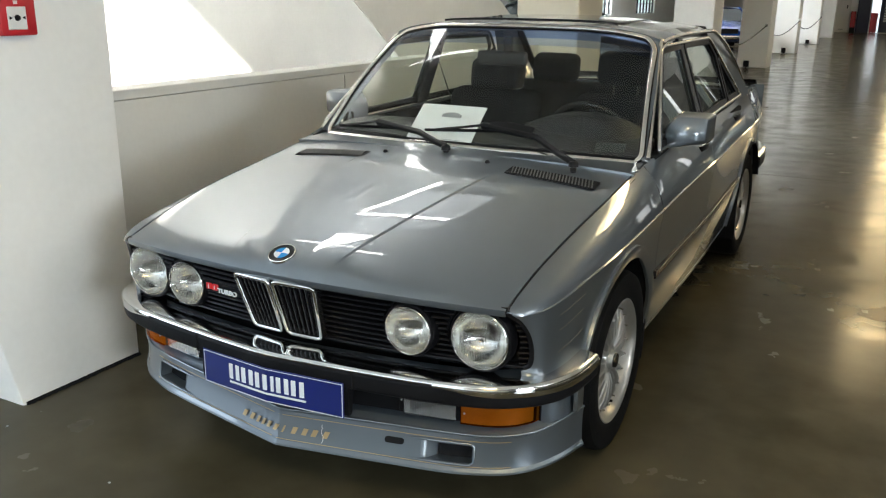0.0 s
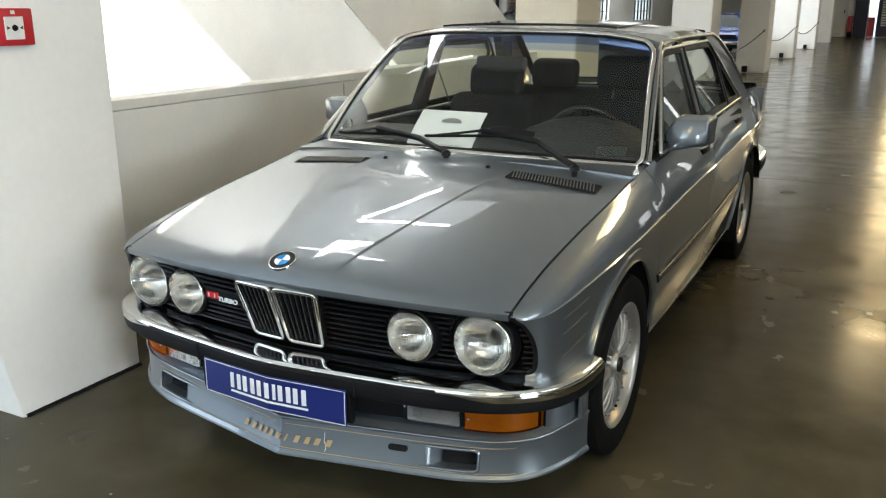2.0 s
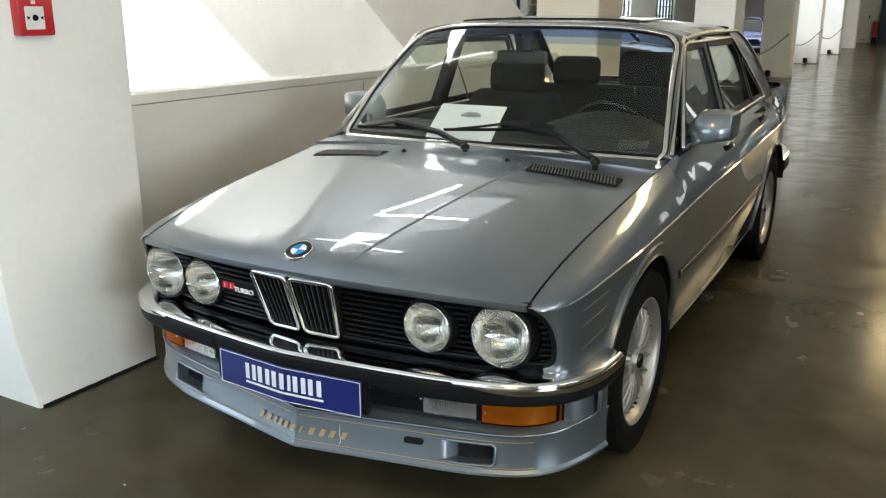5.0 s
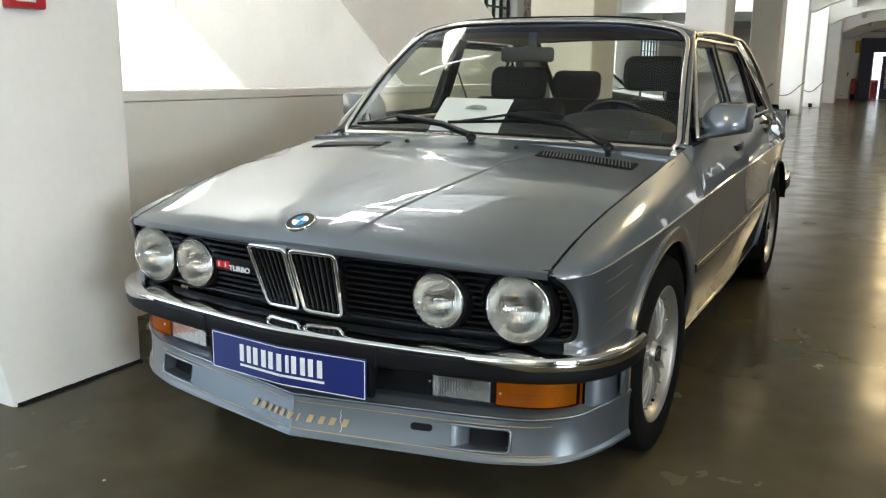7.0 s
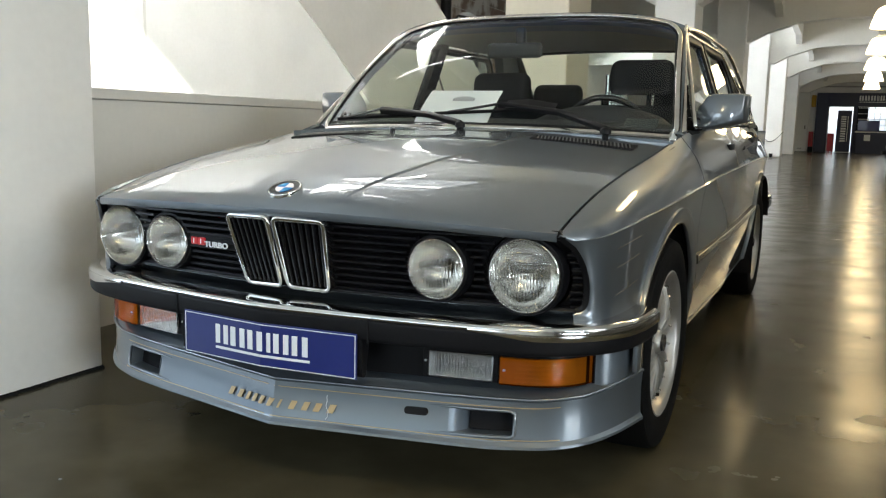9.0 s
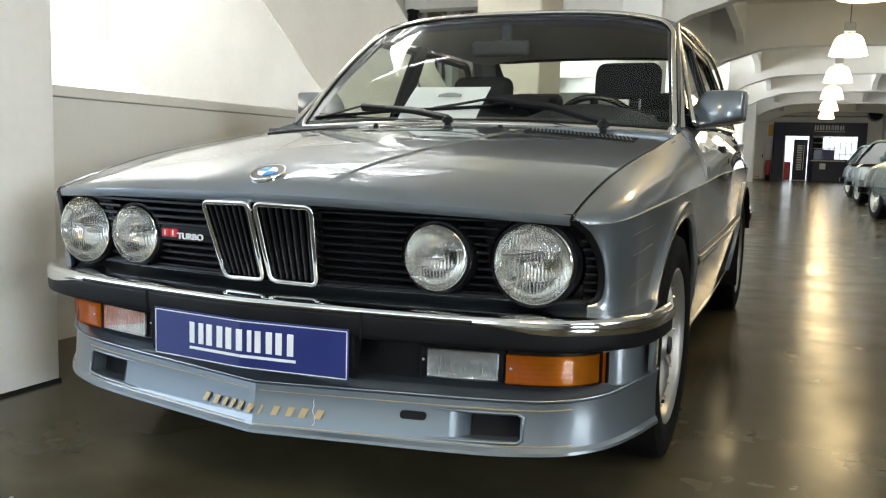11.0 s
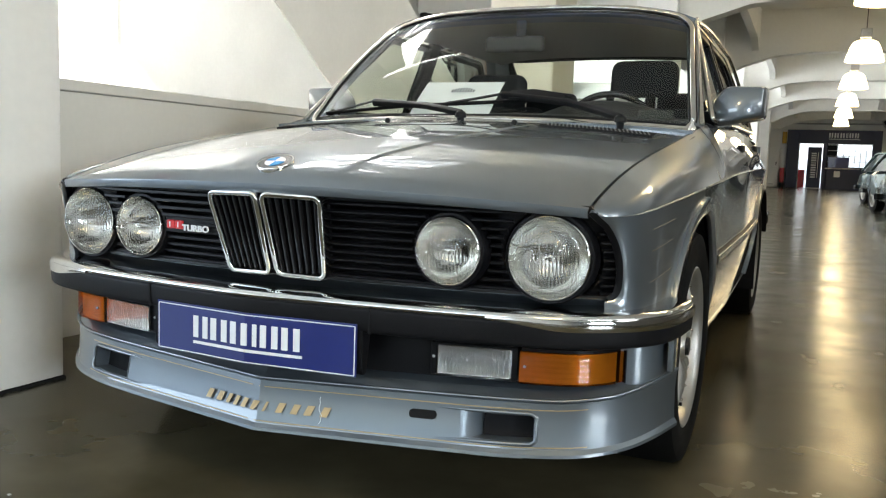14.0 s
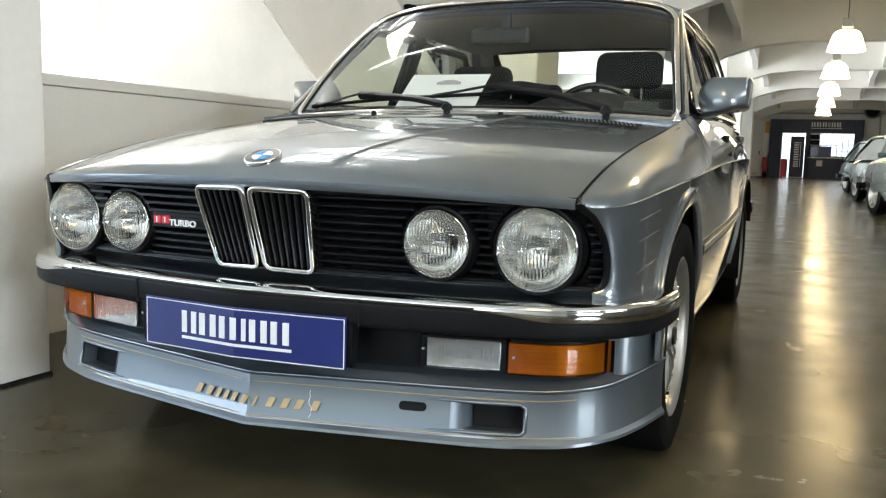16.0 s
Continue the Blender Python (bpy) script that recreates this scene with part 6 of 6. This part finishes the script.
def parked_car(label, paint, place, turn, length=4.2, height=1.32, width=1.66, open_top=False):
    """A simpler parked car: lofted body, glasshouse, four wheels, bumpers and lamps; its front looks along local -y."""
    M = pose(*place, 0, 0, turn)
    ob = thing("parked_car", label, "car", "other parked cars", place)
    hw, L = width / 2, length
    st = [(0.0, 0.80, 0.42, 0.62), (0.06, 0.90, 0.30, 0.69), (0.16, 0.97, 0.24, 0.76), (0.30, 1.0, 0.24, 0.84), (0.40, 1.0, 0.24, 0.89), (0.62, 1.0, 0.24, 0.91), (0.82, 0.98, 0.26, 0.90), (0.94, 0.92, 0.32, 0.87), (1.0, 0.82, 0.45, 0.80)]

    def body(t, a):
        w, z0, z1 = [curve([(s[0], s[k]) for s in st], t) for k in (1, 2, 3)]
        w *= hw
        y = t * L - L / 2
        ring = [(0, z1 + 0.02), (w * 0.45, z1 + 0.015), (w * 0.80, z1 - 0.01), (w * 0.96, z1 - 0.10), (w, lerp(z0, z1, 0.55)), (w * 0.98, lerp(z0, z1, 0.25)), (w * 0.90, z0), (0, z0)]
        i = int(a)
        f = a - i
        p = ring[min(i, 7)]
        q = ring[min(i + 1, 7)]
        return (lerp(p[0], q[0], f), y, lerp(p[1], q[1], f))
    ys = sorted({*[round(s[0], 3) for s in st], *[round(v, 3) for v in steps(0, 1, 24)]})
    half = grid(ys, steps(0, 7, 14), body)
    other = mirror_bm(half)
    bm = join(half, other)
    bmesh.ops.remove_doubles(bm, verts=bm.verts[:], dist=0.001)
    for end in (ys[0], ys[-1]):
        edge = [e for e in bm.edges if e.is_boundary and abs(e.verts[0].co.y - (end * L - L / 2)) < 0.001 and abs(e.verts[1].co.y - (end * L - L / 2)) < 0.001]
        bmesh.ops.holes_fill(bm, edges=edge)
    bmesh.ops.recalc_face_normals(bm, faces=bm.faces[:])
    part("body", move(bm, M), paint, ob, "", 40)
    hb = 0.90
    zt = height if not open_top else 1.16
    gh_st = [(-0.16, 0.90, hb - 0.02), (-0.02, 0.76, zt), (0.20, 0.76, zt + 0.01), (0.36, 0.86, hb)]
    if open_top:
        gh_st = [(-0.14, 0.88, hb - 0.02), (-0.06, 0.80, zt), (-0.05, 0.80, zt), (-0.045, 0.82, hb)]

    def cab(t, a):
        w, z = [curve([(s[0], s[k]) for s in gh_st], t) for k in (1, 2)]
        x = a * hw * lerp(0.93, w, (z - hb + 0.02) / max(0.01, zt - hb + 0.02))
        return (x, t * L, z - 0.02 * abs(a) ** 4)
    tt = steps(gh_st[0][0], gh_st[-1][0], 14)
    top = grid(tt, steps(-1, 1, 8), cab)
    sides = []
    for s in (-1, 1):
        sides.append(grid(tt, [0, 1], lambda t, k: Vector(cab(t, s)).lerp(Vector((s * hw * 0.95, t * L, hb - 0.03)), k)))
    part("glasshouse", move(join(top, *sides), M), CAR_GLASS, ob, "dark windows", 30)
    if not open_top:
        rp = grid(steps(-0.03, 0.21, 6), steps(-1, 1, 8), lambda t, a: (Vector(cab(t, a)) + Vector((0, 0, 0.012))))
        part("roof", move(rp, M), paint, ob, "", 40)
    for s in (-1, 1):
        part("window_post", sweep([M @ (Vector(cab(t, s)) + Vector((s * 0.01, 0, 0.005))) for t in tt], slab(0.05, 0.03, 0.006), up=M.to_3x3() @ Vector((s, 0, 0.5))), paint, ob)
        for wy in (-0.30 * L, 0.30 * L):
            wm = M @ pose(s * (hw - 0.135), wy, 0.31, 0, 90 * s, 0)
            w = part("wheel", lathe([(0.19, -0.09), (0.27, -0.10), (0.305, -0.08), (0.31, 0.0), (0.305, 0.08), (0.27, 0.10), (0.20, 0.092)], 28, wm), TYRE, ob, "", 40)
            part("rim", lathe([(0.20, 0.09), (0.195, 0.098), (0.18, 0.085), (0.16, 0.05), (0.07, 0.05), (0.05, 0.075), (0.0, 0.078)], 28, wm), ALLOY if not paint is PAINT_BLUE else BLACK_GLOSS, w, "", 40)
            for k in range(5):
                a = radians(72 * k)
                part("spoke", sweep([wm @ Vector((r * math.cos(a), r * math.sin(a), 0.075)) for r in (0.05, 0.185)], slab(0.035, 0.014, 0.003), up=wm.to_3x3() @ Vector((0, 0, 1))), ALLOY, w)
        hl = part("headlight", lathe([(0.085, -0.03), (0.088, 0.01), (0.07, 0.028), (0.0, 0.034)], 20, M @ pose(s * hw * 0.62, -L / 2 + 0.035, 0.60, 90, 0, 0)), REFLECTOR, ob, "", 50)
        part("indicator", move(box(-0.09, 0.09, -0.02, 0.02, -0.035, 0.035, 0.008), M @ pose(s * hw * 0.66, -L / 2 + 0.02, 0.46)), ORANGE, ob)
        part("tail_lamp", move(box(-0.16, 0.16, -0.025, 0.025, -0.07, 0.07, 0.012), M @ pose(s * hw * 0.58, L / 2 + 0.0, 0.66)), TAIL_RED, ob, "red tail lamp")
        part("door_mirror", move(box(-0.07, 0.07, -0.04, 0.04, -0.045, 0.045, 0.02), M @ pose(s * (hw + 0.03), -0.12 * L, 0.97)), paint, ob, "", 40)
    for yy, sg in ((-L / 2, -1), (L / 2, 1)):
        part("bumper", sweep([M @ Vector((x, yy + sg * (0.05 - 0.16 * (abs(x) / hw) ** 3), 0.44)) for x in steps(-hw * 0.97, hw * 0.97, 12)], slab(0.07, 0.10, 0.02)), CHROME_SOFT if yy < 0 else RUBBER, ob, "", 40)
    part("grille", move(box(-0.34, 0.34, -0.01, 0.03, -0.07, 0.07, 0.01), M @ pose(0, -L / 2 + 0.0, 0.61)), BLACK, ob, "dark grille")
    return ob


parked_car("grey-green open roadster with chrome bumper parked in the row", PAINT_GREY, (3.05, 11.4, 0), 14, 4.1, 1.25, 1.62, True)
parked_car("pale teal car with amber lamps parked in the row", PAINT_SILVER, (3.05, 16.9, 0), 14, 4.2, 1.34, 1.66)
parked_car("dark teal car with bright windows parked in the row", PAINT_TEAL, (3.05, 22.4, 0), 14, 4.3, 1.36, 1.66)
parked_car("black car with red tail lamps near the reception", PAINT_BLACK, (3.2, 34.0, 0), 186, 4.3, 1.38, 1.68)
parked_car("bright blue sports car with dark wheels behind the columns", PAINT_BLUE, (-4.05, 26.2, 0), 20, 4.3, 1.28, 1.80)
parked_car("black saloon standing in the outer room behind the columns", PAINT_BLACK, (-4.6, 14.2, 0), 80, 4.6, 1.42, 1.74)

# ---- reception at the far end ----
gate = thing("reception_gate", "dark navy reception portal with two openings at the far wall", "portal", at=(1.2, 45.9, 0))
for nm, c in (("post", (-1.02, -0.44, 45.80, 45.95, 0, 3.0)), ("post", (0.72, 0.92, 45.80, 45.95, 0, 2.32)), ("post", (3.0, 3.4, 45.80, 45.95, 0, 3.0)), ("lintel", (-0.44, 3.0, 45.80, 45.95, 2.32, 3.0)), ("breast_panel", (0.92, 3.0, 45.80, 45.95, 0, 1.12))):
    part(nm, box(*c, 0.01, 1), NAVY, gate)
x = 0.95
for w in (0.20, 0.22, 0.22, 0.10, 0.20, 0.20):
    part("sign_stroke", box(x, x + w * 0.36, 45.785, 45.80, 2.62, 2.86), PLATE_WHITE, gate)
    part("sign_stroke", box(x + w * 0.58, x + w * 0.92, 45.785, 45.80, 2.62, 2.86), PLATE_WHITE, gate)
    x += w + 0.05
part("sign_underline", box(0.95, x, 45.785, 45.80, 2.53, 2.56), PLATE_WHITE, gate)
ban = thing("banner", "dark navy standing banner with white strokes beside the counter", "banner", at=(0.30, 45.5, 0))
part("panel", box(0.02, 0.68, 45.50, 45.54, 0.04, 2.12, 0.005, 1), NAVY, ban)
part("foot", box(-0.02, 0.72, 45.40, 45.64, 0, 0.04, 0.01, 1), STEEL, ban)
z = 0.55
for w in (0.20, 0.22, 0.22, 0.10, 0.20, 0.20):
    for a, b in ((0.0, 0.36), (0.58, 0.92)):
        part("banner_stroke", box(0.20, 0.44, 45.492, 45.50, z + w * a, z + w * b), PLATE_WHITE, ban)
    z += w + 0.03
part("banner_line", box(0.50, 0.53, 45.492, 45.50, 0.55, z - 0.03), PLATE_WHITE, ban)
counter = thing("reception_counter", "navy reception counter with a pale worktop", "counter", at=(1.6, 45.2, 0))
part("front", box(0.95, 2.40, 44.85, 45.45, 0, 1.02, 0.01, 1), NAVY, counter)
part("worktop", box(0.88, 2.46, 44.78, 45.50, 1.02, 1.08, 0.01, 1), WHITE_PLASTIC, counter)
part("notice", box(1.30, 1.58, 44.84, 44.848, 0.62, 0.92), PAPER, counter)
blue_sign = thing("blue_panel", "bright blue panel standing on the reception counter", "panel", at=(1.5, 45.1, 1.08))
part("panel", box(0.98, 1.95, 45.05, 45.10, 1.08, 1.62, 0.01, 1), PLATE_BLUE, blue_sign)
redbox = thing("red_cabinet", "red low cabinet standing in the reception opening", "cabinet", at=(-0.26, 46.6, 0))
part("body", box(-0.42, -0.10, 46.4, 46.8, 0, 0.95, 0.02), ALARM_RED, redbox)
ext = thing("red_fire_cabinet", "red cabinet beside the navy portal", "cabinet", at=(-1.15, 45.8, 0))
part("body", box(-1.28, -1.06, 45.7, 46.0, 0.25, 1.02, 0.02), ALARM_RED, ext)
part("base", box(-1.28, -1.06, 45.7, 46.0, 0.0, 0.25, 0.01), PAINT_DARK, ext)
yb = thing("yellow_sign", "yellow hanging sign beside the navy portal", "sign", at=(-1.15, 45.9, 2.3))
part("panel", box(-1.27, -1.05, 45.92, 46.0, 2.28, 2.88, 0.01, 1), mat("yellow_sign_paint", (0.62, 0.36, 0.02), 0.5), yb)
grille_win = tagged(new("window_8"), "bright far window with a grid of pale bars", "window", kind="structure")
for i in range(7):
    part("window_bar", box(1.42 + i * 0.26, 1.45 + i * 0.26, 46.05, 46.10, 1.12, 2.3), WHITE_PLASTIC, grille_win)
for k in range(5):
    part("window_rail", box(0.95, 3.0, 46.06, 46.09, 1.12 + k * 0.28, 1.145 + k * 0.28), WHITE_PLASTIC, grille_win)
structure("shelf_wall", box(0.72, 1.40, 46.25, 46.35, 0, 2.3), CLOTH, "dark back wall behind the counter", "wall")
door = tagged(new("door_1"), "white flush door with a dark handle in the end wall", "door", kind="structure")
part("leaf", box(-2.05, -1.34, 45.93, 45.99, 0.02, 3.1, 0.006, 1), WHITE_PLASTIC, door)
part("handle", box(-1.52, -1.47, 45.90, 45.93, 1.15, 1.32, 0.006, 1), BLACK, door)
part("kick_grille", box(-1.80, -1.58, 45.925, 45.93, 0.12, 0.17), STEEL, door)
fan = thing("wall_fan", "round grey ventilator with a dark opening on the end wall", "ventilator", at=(3.7, 45.5, 3.45))
part("drum", lathe([(0.30, 0.0), (0.36, 0.02), (0.38, 0.10), (0.38, 0.5)], 28, pose(3.7, 45.5, 3.45, 90, 0, 0) @ pose(0, 0, -0.5)), STEEL, fan, "", 40)
part("mesh_front", lathe([(0.0, 0.0), (0.31, 0.0), (0.31, -0.02)], 28, pose(3.7, 45.48, 3.45, 90, 0, 0)), CLOTH, fan)
pipe = thing("ceiling_pipe", "thin pale service pipe run along the far ceiling", "pipe", at=(0, 44, 3.3))
part("run", sweep([(-2.0, 45.7, 3.32), (1.0, 45.7, 3.30), (4.6, 45.7, 3.32)], disc_profile(0.04, 8)), STEEL, pipe, "", 60)
part("drop", sweep([(4.1, 45.7, 3.32), (4.12, 45.7, 0.4)], disc_profile(0.05, 8), up=(0, 1, 0)), STEEL, pipe, "", 60)

# ---- ropes between the columns ----
for a, b in zip(COLS[1:4], COLS[2:5]):
    rope = thing("barrier_rope", "thin dark barrier rope sagging between two columns", "rope", "ropes between the columns", (-1.6, a, 0.9))
    part("rope", sweep([(-1.62 + 0.24 * t, lerp(a + 0.70, b + 0.02, t), 0.95 - 0.36 * math.sin(t * math.pi) * (1.1 - 0.4 * t)) for t in steps(0, 1, 24)], disc_profile(0.012, 6)), BLACK, rope, "", 60)
    part("hook", box(-1.42, -1.36, b - 0.03, b + 0.0, 0.92, 0.98, 0.008, 1), STEEL, rope)
for y in COLS[2:5]:
    sock = thing("floor_socket", "small dark socket box at the foot of a column", "socket", "socket boxes at the columns", (-1.75, y, 0.05))
    part("box", box(-1.80, -1.68, y - 0.05, y, 0.02, 0.16, 0.008, 1), BLACK, sock)
    part("conduit", box(-1.75, -1.73, y - 0.02, y, 0.0, 0.02), BLACK, sock)

# ---- old brick wall of the outer room ----
arch = [(12.55, 1.1), (12.55, 2.55)] + [(13.45 - 0.9 * math.cos(a), 2.55 + 0.62 * math.sin(a)) for a in steps(0.25, math.pi - 0.25, 8)] + [(14.35, 2.55), (14.35, 1.1)]
left = [(10.2, 0.0), (10.2, CEIL), (13.45, CEIL), (13.45, 3.17)] + [p for p in reversed(arch) if p[0] < 13.44] + [(13.45, 1.1), (13.45, 0.0)]
right = [(18.5, 0.0), (18.5, CEIL), (13.45, CEIL), (13.45, 3.17)] + [p for p in arch if p[0] > 13.46] + [(13.45, 1.1), (13.45, 0.0)]
structure("brick_wall", join(prism(left, 0.35, frame_m=pose(-6.0, 0, 0, 0, 0, 90)), prism(right, 0.35, frame_m=pose(-6.0, 0, 0, 0, 0, 90))), BRICK_OLD, "old brick wall with flaking white paint and an arched window", "wall")
mullion_window("window_7", -6.2, 13.45, 0.88, 1.1, 3.1, 5, 6, BLACK)
structure("backdrop_3", box(-7.4, -7.3, 11.6, 15.4, 0.6, 3.6), SKY_GLOW, "bright daylight behind the arched window", "backdrop")
dp = thing("drain_pipe", "dark iron drain pipe on the old brick wall", "pipe", at=(-5.9, 12.2, 0))
part("pipe", lathe([(0.10, 0.0), (0.10, CEIL)], 14, pose(-5.88, 12.15, 0)), BLACK, dp, "", 60)
for z in (0.8, 2.2, 3.4):
    part("bracket", lathe([(0.12, z), (0.12, z + 0.06)], 14, pose(-5.88, 12.15, 0)), BLACK, dp)

# chips and dust lying on the floor in front of the car
rnd = random.Random(11)
bm = bmesh.new()
for k in range(46):
    x, y, r = rnd.uniform(-1.15, 0.9), rnd.uniform(-2.0, -0.85), rnd.uniform(0.002, 0.006)
    a = rnd.uniform(0, 6.28)
    pts = [(x + r * rnd.uniform(0.6, 1.3) * math.cos(a + i * 1.26), y + r * rnd.uniform(0.6, 1.3) * math.sin(a + i * 1.26)) for i in range(5)]
    lo, hi = [bm.verts.new((px, py, 0.0002)) for px, py in pts], [bm.verts.new((px, py, 0.0016)) for px, py in pts]
    bm.faces.new(hi)
    for i in range(5):
        j = (i + 1) % 5
        bm.faces.new((lo[i], lo[j], hi[j], hi[i]))
tagged(part("floor_chips", bm, STEEL), "small pale chips and dust scattered on the floor", "debris", kind="stuff")
